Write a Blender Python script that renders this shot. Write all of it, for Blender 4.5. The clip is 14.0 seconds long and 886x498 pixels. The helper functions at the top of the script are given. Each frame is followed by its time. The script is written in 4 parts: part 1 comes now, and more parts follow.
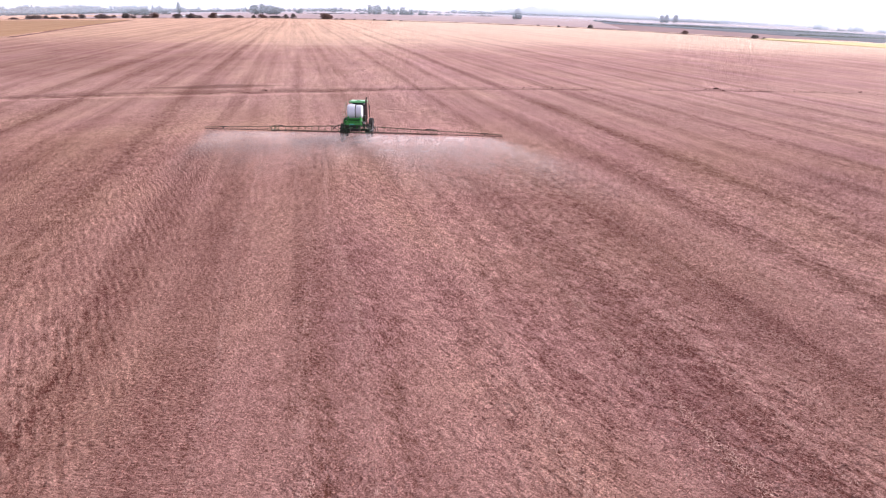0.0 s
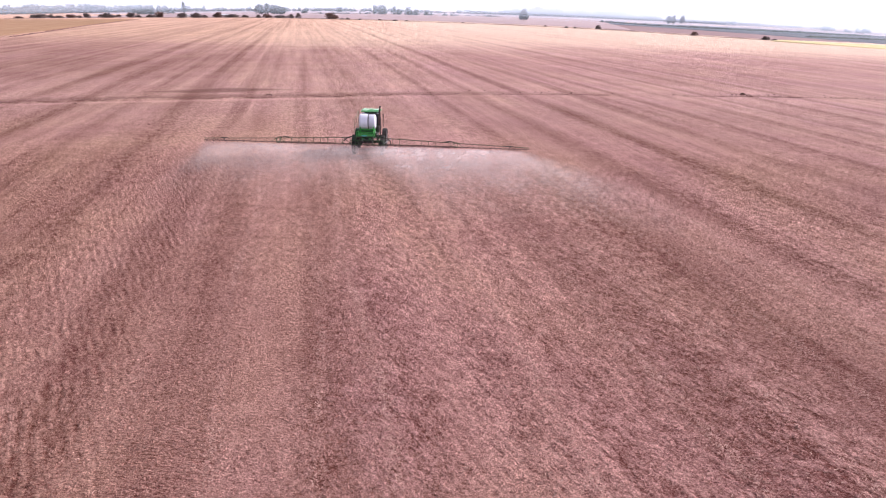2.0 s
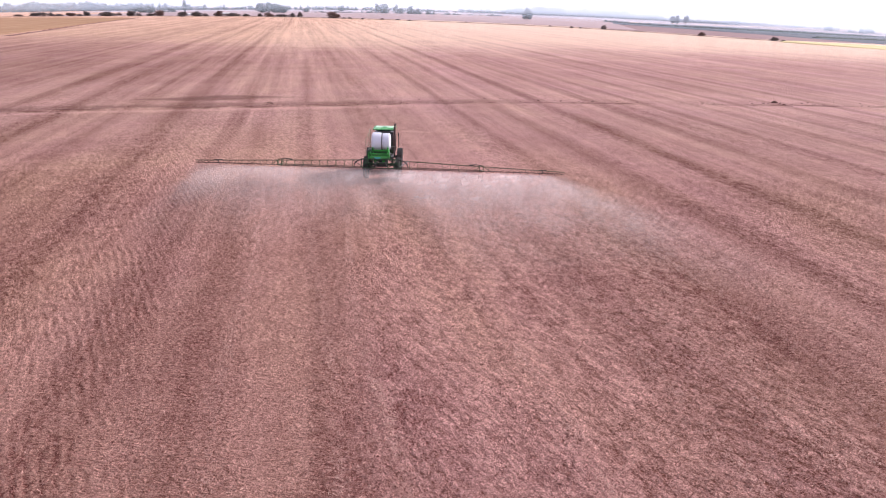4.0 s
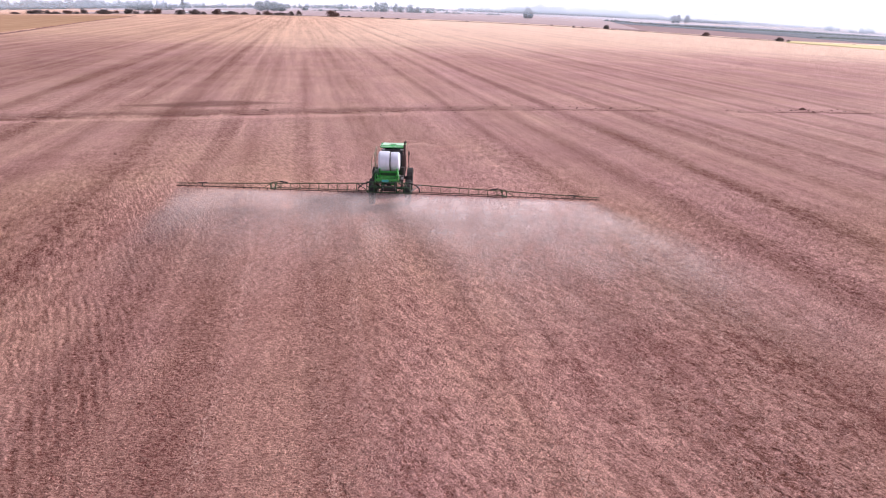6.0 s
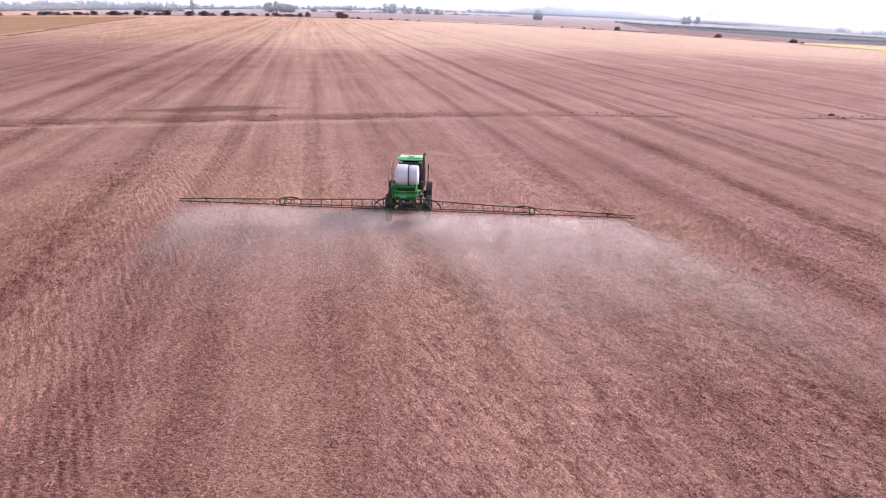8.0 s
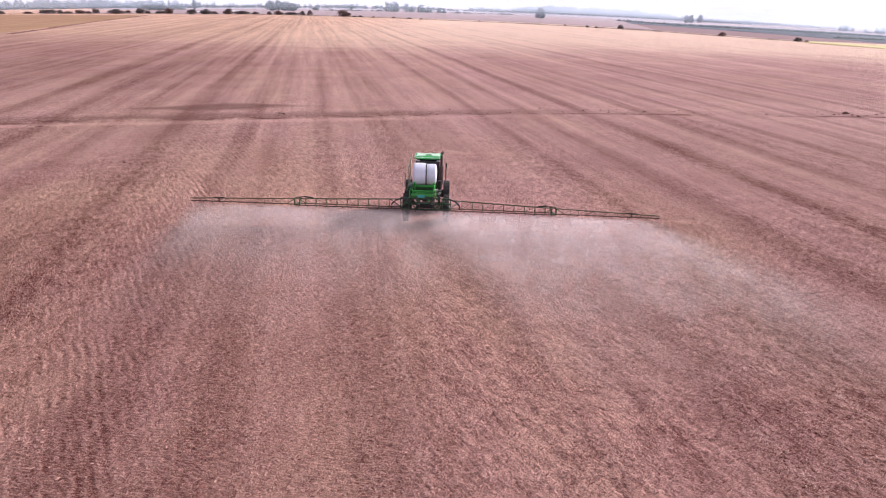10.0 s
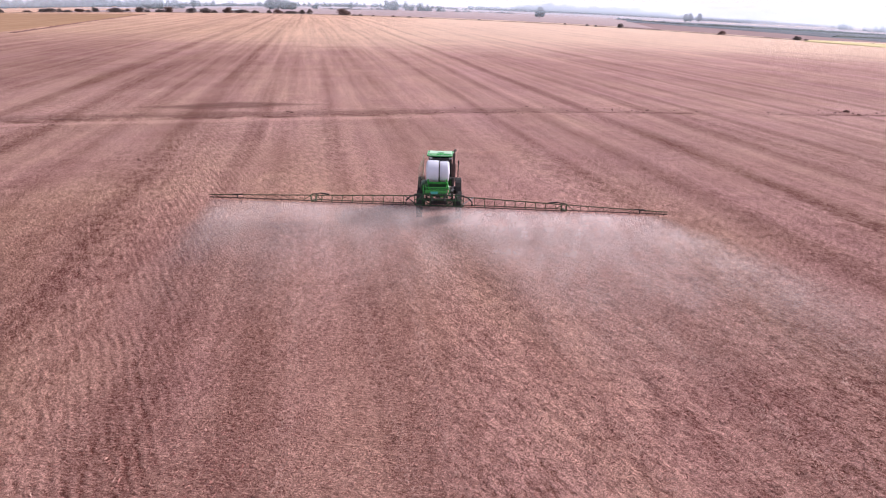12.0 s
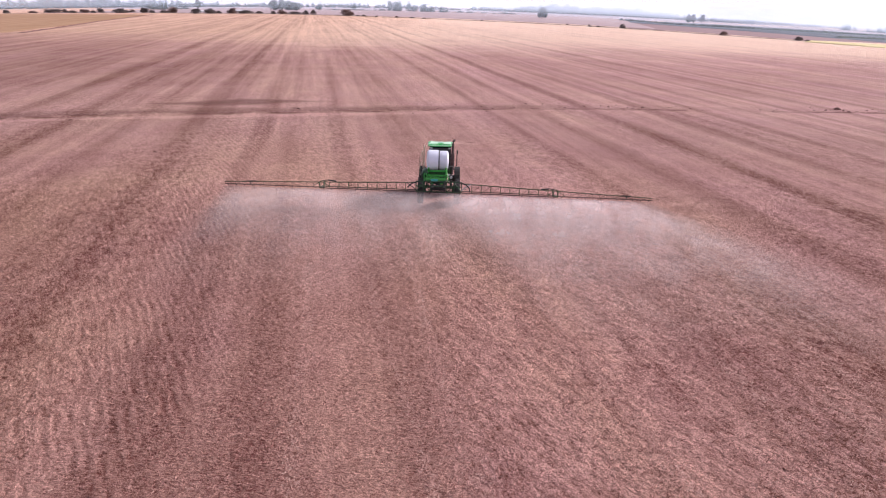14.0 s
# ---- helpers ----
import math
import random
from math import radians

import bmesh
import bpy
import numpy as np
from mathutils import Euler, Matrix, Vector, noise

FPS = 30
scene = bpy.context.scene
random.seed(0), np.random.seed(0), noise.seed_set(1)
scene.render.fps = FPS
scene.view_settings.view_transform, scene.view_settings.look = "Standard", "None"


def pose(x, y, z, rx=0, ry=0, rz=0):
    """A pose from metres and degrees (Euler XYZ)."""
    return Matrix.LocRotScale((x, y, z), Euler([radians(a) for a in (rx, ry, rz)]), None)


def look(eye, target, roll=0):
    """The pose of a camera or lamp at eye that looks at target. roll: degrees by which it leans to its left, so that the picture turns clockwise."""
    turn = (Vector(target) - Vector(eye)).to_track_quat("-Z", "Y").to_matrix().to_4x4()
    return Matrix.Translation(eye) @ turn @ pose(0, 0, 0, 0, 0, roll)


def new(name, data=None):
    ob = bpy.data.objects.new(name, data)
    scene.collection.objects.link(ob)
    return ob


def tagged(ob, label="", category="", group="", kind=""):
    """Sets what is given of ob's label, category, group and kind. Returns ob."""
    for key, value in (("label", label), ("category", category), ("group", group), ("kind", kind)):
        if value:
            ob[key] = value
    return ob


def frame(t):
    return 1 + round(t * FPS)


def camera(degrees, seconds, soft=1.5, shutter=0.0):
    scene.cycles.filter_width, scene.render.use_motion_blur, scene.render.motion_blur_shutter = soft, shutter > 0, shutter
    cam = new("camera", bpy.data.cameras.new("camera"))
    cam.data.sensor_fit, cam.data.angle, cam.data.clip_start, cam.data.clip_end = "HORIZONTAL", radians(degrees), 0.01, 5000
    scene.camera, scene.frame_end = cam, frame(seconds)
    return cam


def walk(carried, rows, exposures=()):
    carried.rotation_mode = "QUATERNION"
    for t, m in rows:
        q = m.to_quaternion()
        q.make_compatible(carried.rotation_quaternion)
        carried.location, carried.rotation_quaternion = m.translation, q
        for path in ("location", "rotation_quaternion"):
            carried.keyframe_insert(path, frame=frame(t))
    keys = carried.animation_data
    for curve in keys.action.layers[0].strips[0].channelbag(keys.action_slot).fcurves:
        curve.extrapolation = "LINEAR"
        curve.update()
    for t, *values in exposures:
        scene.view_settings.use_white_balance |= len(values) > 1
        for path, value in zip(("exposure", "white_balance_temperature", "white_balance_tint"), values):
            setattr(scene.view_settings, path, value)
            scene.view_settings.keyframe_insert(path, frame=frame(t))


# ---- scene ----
cam = camera(70.0, 14.0, 1.2)
PATH = [
    (0, (7.429, -59.897, 12.125), (7.464, -58.027, 11.415), 1.08),
    (0.5, (7.093, -58.728, 12.097), (7.126, -56.859, 11.386), 1.12),
    (1, (6.812, -57.46, 12.099), (6.841, -55.591, 11.387), 1.16),
    (1.5, (6.449, -55.989, 12.145), (6.474, -54.12, 11.434), 1.21),
    (2, (6.033, -54.34, 12.164), (6.057, -52.47, 11.454), 1.25),
    (2.5, (5.602, -52.571, 12.254), (5.622, -50.701, 11.544), 1.29),
    (3, (5.14, -50.774, 12.366), (5.16, -48.905, 11.655), 1.33),
    (5.5, (3.357, -42.028, 12.679), (3.382, -40.16, 11.964), 1.54),
    (6, (3.103, -40.544, 12.677), (3.129, -38.677, 11.961), 1.58),
    (6.5, (2.912, -39.322, 12.67), (2.935, -37.454, 11.954), 1.58),
    (7, (2.679, -38.496, 12.604), (2.697, -36.628, 11.888), 1.58),
    (7.5, (2.47, -37.795, 12.619), (2.48, -35.928, 11.904), 1.58),
    (8, (2.186, -37.134, 12.687), (2.189, -35.266, 11.974), 1.58),
    (10.5, (0.887, -36.099, 12.384), (0.886, -34.232, 11.666), 1.58),
    (11, (0.655, -36.249, 12.394), (0.654, -34.383, 11.676), 1.58),
    (11.5, (0.455, -36.603, 12.451), (0.456, -34.737, 11.732), 1.58),
    (12, (0.285, -37.06, 12.53), (0.287, -35.194, 11.809), 1.58),
    (12.5, (0.177, -37.617, 12.637), (0.18, -35.752, 11.914), 1.58),
    (13, (0.192, -38.343, 12.633), (0.193, -36.478, 11.91), 1.58),
    (13.5, (0.315, -39.195, 12.527), (0.313, -37.33, 11.806), 1.58),
    (14, (0.541, -40.017, 12.472), (0.534, -38.151, 11.753), 1.58),
]

LIGHT = [(0.0, 0.32, 6250, 21), (3.5, 0.27, 6250, 21), (6.5, 0.17, 6250, 21), (9.0, 0.11, 6250, 21), (14.0, 0.10, 6250, 21)]
walk(cam, [(t, look(eye, target, roll)) for t, eye, target, roll in PATH], LIGHT)

# ---- daylight ----
SUN_AZ, SUN_EL = radians(63), radians(30)   # clockwise from +y
world = bpy.data.worlds.new("hazy_sky")
scene.world = world
world.use_nodes = True
wn = world.node_tree
sky = wn.nodes.new("ShaderNodeTexSky")
sky.sky_type = 'NISHITA'
sky.sun_disc = False
sky.sun_elevation, sky.sun_rotation = SUN_EL, SUN_AZ
sky.air_density, sky.dust_density, sky.ozone_density = 1.0, 1.0, 1.5
hazy = wn.nodes.new("ShaderNodeHueSaturation")     # a milky, dusty sky
hazy.inputs["Saturation"].default_value = 0.32
wn.links.new(sky.outputs[0], hazy.inputs["Color"])
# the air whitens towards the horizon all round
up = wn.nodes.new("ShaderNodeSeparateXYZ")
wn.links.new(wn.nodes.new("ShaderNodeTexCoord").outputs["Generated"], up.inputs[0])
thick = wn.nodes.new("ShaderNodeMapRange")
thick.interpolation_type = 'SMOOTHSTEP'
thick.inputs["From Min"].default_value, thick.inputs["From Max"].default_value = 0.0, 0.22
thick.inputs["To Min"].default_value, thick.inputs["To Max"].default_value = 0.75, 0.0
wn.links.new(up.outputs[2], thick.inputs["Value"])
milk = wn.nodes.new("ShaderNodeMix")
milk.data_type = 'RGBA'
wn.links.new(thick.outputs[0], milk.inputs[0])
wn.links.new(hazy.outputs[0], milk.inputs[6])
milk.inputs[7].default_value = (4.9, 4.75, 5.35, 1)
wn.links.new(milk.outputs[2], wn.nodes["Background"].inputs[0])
wn.nodes["Background"].inputs[1].default_value = 0.19
sun_dir = Vector((math.sin(SUN_AZ) * math.cos(SUN_EL), math.cos(SUN_AZ) * math.cos(SUN_EL), math.sin(SUN_EL)))
sun_lamp = bpy.data.lights.new("sun", 'SUN')
sun_lamp.energy, sun_lamp.angle, sun_lamp.color = 4.7, radians(3.5), (1.0, 0.93, 0.85)
sun = new("sun", sun_lamp)
sun.matrix_world = look(sun_dir * 100, (0, 0, 0))

# ---- materials ----
ROWS_TURN = radians(11.8)      # the old crop rows run this far left of the sprayer's way
# bare lines along the rows: metres across the rows, half width, depth of the bareness
BARE_LINES = [(-65, 1.0, 0.5), (-57.5, 1.1, 0.6), (-49.5, 1.0, 0.55), (-41.5, 1.2, 0.7), (-34, 0.9, 0.45), (-27, 0.8, 0.35), (-20.3, 1.0, 0.55), (-13.6, 1.1, 0.55), (-4.9, 1.0, 0.45),
              (13.8, 0.9, 0.45), (20.8, 1.0, 0.65), (28.3, 1.2, 1.0), (36.6, 1.1, 0.95), (44.2, 1.1, 0.85), (52.0, 1.0, 0.7), (59.5, 1.0, 0.7), (67.5, 1.0, 0.6), (76, 1.0, 0.6)]


class Nodes:
    """A small helper for building node materials."""

    def __init__(self, name):
        self.mat = bpy.data.materials.new(name)
        self.mat.use_nodes = True
        self.tree = self.mat.node_tree
        self.bsdf = self.tree.nodes["Principled BSDF"]
        self.out = self.tree.nodes["Material Output"]

    def node(self, kind, **inputs):
        n = self.tree.nodes.new(kind)
        for key, value in inputs.items():
            self.put(n.inputs[key.replace("_", " ")], value)
        return n

    def put(self, socket, value):
        if isinstance(value, bpy.types.NodeSocket):
            self.tree.links.new(value, socket)
        else:
            socket.default_value = value

    def coords(self, scale=(1, 1, 1), turn=0.0, kind="Object"):
        c = self.node("ShaderNodeTexCoord")
        m = self.node("ShaderNodeMapping")
        self.put(m.inputs["Vector"], c.outputs[kind])
        m.inputs["Rotation"].default_value[2] = turn
        m2 = self.node("ShaderNodeMapping")
        self.put(m2.inputs["Vector"], m.outputs[0])
        m2.inputs["Scale"].default_value = scale
        return m2.outputs[0]

    def noise(self, vector, scale, detail=3.0, rough=0.55, warp=0.0):
        n = self.node("ShaderNodeTexNoise", Vector=vector, Scale=scale, Detail=detail, Roughness=rough, Distortion=warp)
        return n.outputs["Fac"]

    def ramp(self, fac, *stops):
        r = self.node("ShaderNodeValToRGB", Fac=fac)
        e = r.color_ramp.elements
        while len(e) < len(stops):
            e.new(0.5)
        for k, (at, c) in enumerate(stops):
            e[k].position = at
            e[k].color = (c, c, c, 1) if isinstance(c, (int, float)) else (*c, 1)
        return r.outputs["Color"]

    def mix(self, fac, a, b, how='MIX'):
        n = self.node("ShaderNodeMix")
        n.data_type, n.blend_type = 'RGBA', how
        self.put(n.inputs[0], fac)
        for socket, v in ((n.inputs[6], a), (n.inputs[7], b)):
            self.put(socket, (*v, 1) if isinstance(v, tuple) else v)
        return n.outputs[2]

    def math(self, how, a, b=0.0):
        n = self.node("ShaderNodeMath")
        n.operation = how
        self.put(n.inputs[0], a)
        self.put(n.inputs[1], b)
        return n.outputs[0]

    def smooth(self, value, start, end, how='SMOOTHSTEP'):
        """0 at start, 1 at end; start may lie above end."""
        n = self.node("ShaderNodeMapRange")
        n.interpolation_type = how
        self.put(n.inputs["Value"], value)
        lo, hi = min(start, end), max(start, end)
        n.inputs["From Min"].default_value, n.inputs["From Max"].default_value = lo, hi
        n.inputs["To Min"].default_value, n.inputs["To Max"].default_value = (0.0, 1.0) if start < end else (1.0, 0.0)
        return n.outputs[0]

    def bump(self, height, strength, distance):
        self.put(self.bsdf.inputs["Normal"], self.node("ShaderNodeBump", Height=height, Strength=strength, Distance=distance).outputs[0])

    def set(self, **inputs):
        for key, value in inputs.items():
            self.put(self.bsdf.inputs[key.replace("_", " ")], (*value, 1) if isinstance(value, tuple) else value)
        return self.mat


def painted(name, colour, rough=0.4, metal=0.0, wear=0.25, dirt=(0.30, 0.20, 0.16)):
    """Paint or plastic with fine dust and scuffs."""
    n = Nodes(name)
    v = n.coords()
    dust = n.ramp(n.noise(v, 2.6, 5), (0.42, 0.0), (0.75, wear))
    speck = n.ramp(n.noise(v, 38, 2), (0.55, 0.0), (0.8, wear * 0.8))
    tone = n.mix(n.noise(v, 0.9, 2), tuple(c * 0.86 for c in colour), tuple(min(1, c * 1.12) for c in colour))
    c = n.mix(speck, n.mix(dust, tone, dirt), dirt)
    n.bump(n.noise(v, 60, 2), 0.06, 0.01)
    return n.set(Base_Color=c, Roughness=n.math('ADD', n.math('MULTIPLY', dust, 0.5), rough), Metallic=metal)


def field_ground():
    n = Nodes("stubble_field_soil")
    flat = n.coords()
    place = n.node("ShaderNodeSeparateXYZ", Vector=flat)
    px, py = place.outputs[0], place.outputs[1]
    times = lambda a, b: n.math('MULTIPLY', a, b)
    plus = lambda a, b: n.math('ADD', a, b)
    even = lambda v: n.math('SUBTRACT', v, 0.5)
    # broad harvest swaths, narrower runs inside them, single sown rows
    broad = n.ramp(n.noise(n.coords((1, 0.010, 1), -ROWS_TURN), 0.16, 2.0, 0.6), (0.36, 0.0), (0.62, 1.0))
    runs = n.ramp(n.noise(n.coords((1, 0.02, 1), -ROWS_TURN), 0.55, 2.0, 0.5), (0.36, 0.0), (0.64, 1.0))
    thin = n.ramp(n.noise(n.coords((1, 0.05, 1), -ROWS_TURN), 1.9, 2.0), (0.35, 0.0), (0.65, 1.0))
    patch = n.ramp(n.noise(flat, 0.09, 5, 0.6), (0.38, 0.0), (0.62, 1.0))
    wide = n.ramp(n.noise(flat, 0.016, 3, 0.5), (0.35, 0.0), (0.65, 1.0))
    # straw lies mostly across the rows, and in ripples where the spreader threw it
    streak = n.ramp(n.noise(n.coords((4.6, 15.0, 1), radians(8)), 1.0, 4, 0.65, 0.5), (0.36, 0.0), (0.64, 1.0))
    cross = n.ramp(n.noise(n.coords((12.5, 6.5, 1), radians(-34)), 1.0, 4, 0.65, 0.5), (0.36, 0.0), (0.64, 1.0))
    ripple = n.ramp(n.noise(n.coords((2.7, 1.25, 1), radians(-32)), 1.0, 4, 0.6, 0.7), (0.38, 0.0), (0.62, 1.0))
    chaff = n.ramp(n.noise(n.coords((1.0, 0.85, 1), radians(-24)), 5.5, 5, 0.7, 0.6), (0.38, 0.0), (0.66, 1.0))
    grain = n.ramp(n.noise(n.coords((1.0, 1.8, 1), radians(6)), 17.0, 4, 0.75, 0.3), (0.40, 0.0), (0.62, 1.0))
    mott = n.ramp(n.noise(flat, 0.75, 5, 0.6, 0.6), (0.34, 0.0), (0.66, 1.0))
    blown = n.smooth(n.noise(n.coords((1, 0.12, 1), -ROWS_TURN), 0.13, 3), 0.40, 0.60)
    at = n.node("ShaderNodeSeparateXYZ", Vector=n.coords((1, 1, 1), radians(-30))).outputs[0]
    at = plus(times(at, 2 * math.pi / 0.38), times(n.noise(flat, 0.45, 4, 0.6), 12.0))
    waves = times(n.math('SINE', at), n.smooth(n.noise(n.coords((1.2, 0.7, 1), radians(-30)), 0.9, 3), 0.40, 0.62))
    # dark bare lines between the harvester's passes
    p = n.node("ShaderNodeSeparateXYZ", Vector=n.coords((1, 1, 1), -ROWS_TURN)).outputs[0]
    p = plus(p, times(even(n.noise(n.coords((1, 0.12, 1), -ROWS_TURN), 0.20, 4)), 3.4))
    soft = times(even(n.noise(flat, 1.6, 4, 0.65)), 1.5)
    bands = None
    for at, half, deep in BARE_LINES:
        d = n.math('ABSOLUTE', plus(plus(p, -at), soft))
        line = times(n.smooth(d, half * 1.5, half * 0.35), deep)
        bands = line if bands is None else n.math('MAXIMUM', bands, line)
    belts = n.math('MAXIMUM', n.smooth(n.math('ABSOLUTE', plus(plus(p, 14.5), soft)), 4.4, 2.0), times(n.smooth(n.math('ABSOLUTE', plus(plus(p, 0.5), soft)), 5.0, 1.5), 0.55))
    belts = n.math('MAXIMUM', belts, times(blown, 0.4))
    waves = times(waves, times(belts, n.smooth(py, 34.0, 22.0)))
    broken = n.smooth(n.noise(n.coords((1, 0.25, 1), -ROWS_TURN), 0.07, 3), 0.34, 0.58)
    bands = times(times(bands, plus(0.45, times(broken, 0.55))), plus(0.6, times(n.smooth(py, 130.0, 45.0), 0.4)))
    # loose clumps give way to flatter stubble ahead of the sprayer
    loose = plus(0.35, times(n.smooth(py, 90.0, -5.0), 0.65))
    f = 0.54
    for value, share in ((broad, 0.18), (runs, 0.17), (thin, 0.09), (patch, 0.10), (wide, 0.08)):
        f = plus(f, times(even(value), share))
    clumps = plus(times(even(chaff), 0.17), times(even(mott), 0.09))
    clumps = plus(clumps, plus(times(even(grain), 0.30), times(even(n.mix(blown, streak, cross)), 0.34)))
    clumps = plus(clumps, times(times(even(ripple), blown), 0.26))
    f = plus(f, times(clumps, times(loose, 1.55)))
    f = plus(f, times(waves, 0.15))
    f = n.math('SUBTRACT', f, times(bands, 0.36))
    # more soil colour along a near stretch beside the strip that is worked
    darker = n.smooth(plus(n.math('ABSOLUTE', plus(p, -9.5)), times(even(n.noise(flat, 0.05, 3)), 6.0)), 6.5, 1.5)
    f = n.math('SUBTRACT', f, times(times(darker, n.smooth(py, -2.0, -20.0)), 0.26))
    # the strip that is worked now is lighter: lens falloff painted into the ground
    centre_lift = times(n.smooth(n.math('ABSOLUTE', plus(p, -1.0)), 13.0, 7.0), times(n.smooth(py, -34.0, -20.0), n.smooth(py, 34.0, 8.0)))
    f = plus(f, times(centre_lift, 0.09))
    # middle ground lightened too, so the falloff towards the near edge is coloured in
    f = plus(f, times(times(n.smooth(py, -14.0, 6.0), n.smooth(py, 75.0, 45.0)), 0.13))
    # darker towards the left of the rows
    f = n.math('SUBTRACT', f, times(n.smooth(p, -9.0, -22.0), 0.08))
    # far half of the field paler: forward-scattered sunlight put into the straw colour
    dry = n.smooth(plus(py, plus(times(even(n.noise(n.coords((0.35, 1, 1)), 0.02, 4)), 130.0), times(n.math('MAXIMUM', times(plus(px, 40.0), 0.22), times(plus(px, 40.0), -0.38)), -1.0))), 105.0, 225.0)
    f = plus(f, times(dry, n.math('SUBTRACT', 0.35, times(n.smooth(px, -20.0, -120.0), 0.16))))
    # a further lift beyond the sprayer, away from the left
    f = plus(f, times(times(n.smooth(py, 30.0, 60.0), n.smooth(px, -50.0, -5.0)), 0.11))
    # the old cross track: churned soil behind a thin furrow, a pale trodden strip before it
    bend = plus(plus(times(px, 0.235), times(times(px, px), -0.0007)), times(n.math('SINE', times(px, 0.11)), 0.5))
    off = n.math('SUBTRACT', n.math('SUBTRACT', py, 41.5), bend)
    off = plus(off, times(even(n.noise(n.coords((0.5, 1, 1)), 0.35, 5, 0.65)), 2.6))
    ends = times(n.smooth(px, -105.0, -70.0), n.smooth(px, 95.0, 60.0))
    rake = n.noise(n.coords((0.35, 2.2, 1), radians(-9)), 0.9, 5, 0.65)
    left = n.smooth(px, 30.0, -2.0)
    churn = times(times(n.smooth(off, -0.3, 0.5), n.smooth(off, 5.2, 2.0)), plus(0.25, times(left, 0.75)))
    churn = times(times(churn, ends), n.smooth(plus(times(rake, 0.5), times(n.noise(n.coords((1, 2.2, 1)), 2.4, 4, 0.65), 0.5)), 0.36, 0.56))
    furrow = times(times(n.smooth(n.math('ABSOLUTE', off), 0.75, 0.15), ends), n.smooth(n.noise(n.coords((0.3, 1, 1)), 0.5, 3), 0.36, 0.56))
    spot = plus(times(n.math('ABSOLUTE', plus(px, 27.0)), 0.25), times(n.math('ABSOLUTE', plus(off, -9.5)), 0.8))
    spot = n.smooth(plus(spot, times(even(n.noise(n.coords((0.3, 1, 1)), 0.4, 4)), 1.6)), 3.4, 1.6)
    trodden = times(times(times(n.smooth(off, -3.4, -2.2), n.smooth(off, -0.6, -1.2)), ends), n.smooth(px, 12.0, -12.0))
    f = plus(f, times(trodden, 0.22))
    turned = n.math('MAXIMUM', n.math('MAXIMUM', times(churn, 0.68), times(furrow, 0.85)), times(spot, 0.66))
    hue = n.ramp(plus(n.noise(n.coords((1, 0.4, 1), -ROWS_TURN), 0.10, 3, 0.5), times(n.smooth(px, 12.0, -14.0), 0.16)), (0.30, 0.0), (0.78, 1.0))
    rose = n.ramp(n.noise(n.coords((1, 0.6, 1)), 0.30, 4, 0.6), (0.40, 0.0), (0.66, 1.0))
    soil = n.mix(patch, (0.178, 0.050, 0.044), (0.198, 0.073, 0.049))
    # straw less saturated farther off: distance haze put into its colour
    near = n.smooth(py, 35.0, -15.0)
    straw = n.mix(near, n.mix(hue, (0.80, 0.472, 0.458), (0.82, 0.515, 0.43)), n.mix(hue, (0.85, 0.462, 0.447), (0.89, 0.525, 0.395)))
    straw = n.mix(times(rose, 0.35), straw, (0.72, 0.385, 0.345))
    # pale tan for the same far brightness painted into the straw
    straw = n.mix(times(dry, 0.75), straw, n.mix(n.smooth(px, 30.0, -110.0), (0.90, 0.66, 0.51), (0.90, 0.60, 0.43)))
    c = n.mix(n.smooth(f, 0.0, 1.0, 'LINEAR'), soil, straw)
    earth = n.mix(n.smooth(rake, 0.38, 0.66), (0.135, 0.052, 0.045), (0.30, 0.145, 0.122))
    c = n.mix(turned, c, earth)
    height = plus(plus(chaff, times(grain, 0.5)), plus(plus(n.mix(blown, streak, cross), times(mott, 0.8)), times(times(ripple, blown), 1.3)))
    height = plus(height, times(waves, 0.6))
    n.bump(plus(height, times(times(churn, rake), 3.0)), 1.0, 0.13)
    return n.set(Base_Color=c, Roughness=0.8, Specular_IOR_Level=0.04)


def plain_earth(name, dark, pale, scale=1.2):
    n = Nodes(name)
    v = n.coords()
    c = n.mix(n.ramp(n.noise(v, scale, 6, 0.65), (0.33, 0.0), (0.68, 1.0)), dark, pale)
    c = n.mix(n.ramp(n.noise(v, scale * 9, 4), (0.5, 0.0), (0.75, 0.6)), c, pale)
    n.bump(n.noise(v, scale * 5, 5, 0.7), 0.6, 0.08)
    return n.set(Base_Color=c, Roughness=0.92, Specular_IOR_Level=0.15)


def crop_cover(name, dark, pale, turn=ROWS_TURN):
    n = Nodes(name)
    v = n.coords((1, 0.06, 1), -turn)
    c = n.mix(n.ramp(n.noise(v, 0.2, 4), (0.35, 0.0), (0.65, 1.0)), dark, pale)
    c = n.mix(n.ramp(n.noise(n.coords(), 0.03, 4), (0.4, 0.0), (0.7, 0.5)), c, dark)
    return n.set(Base_Color=c, Roughness=0.9, Specular_IOR_Level=0.1)


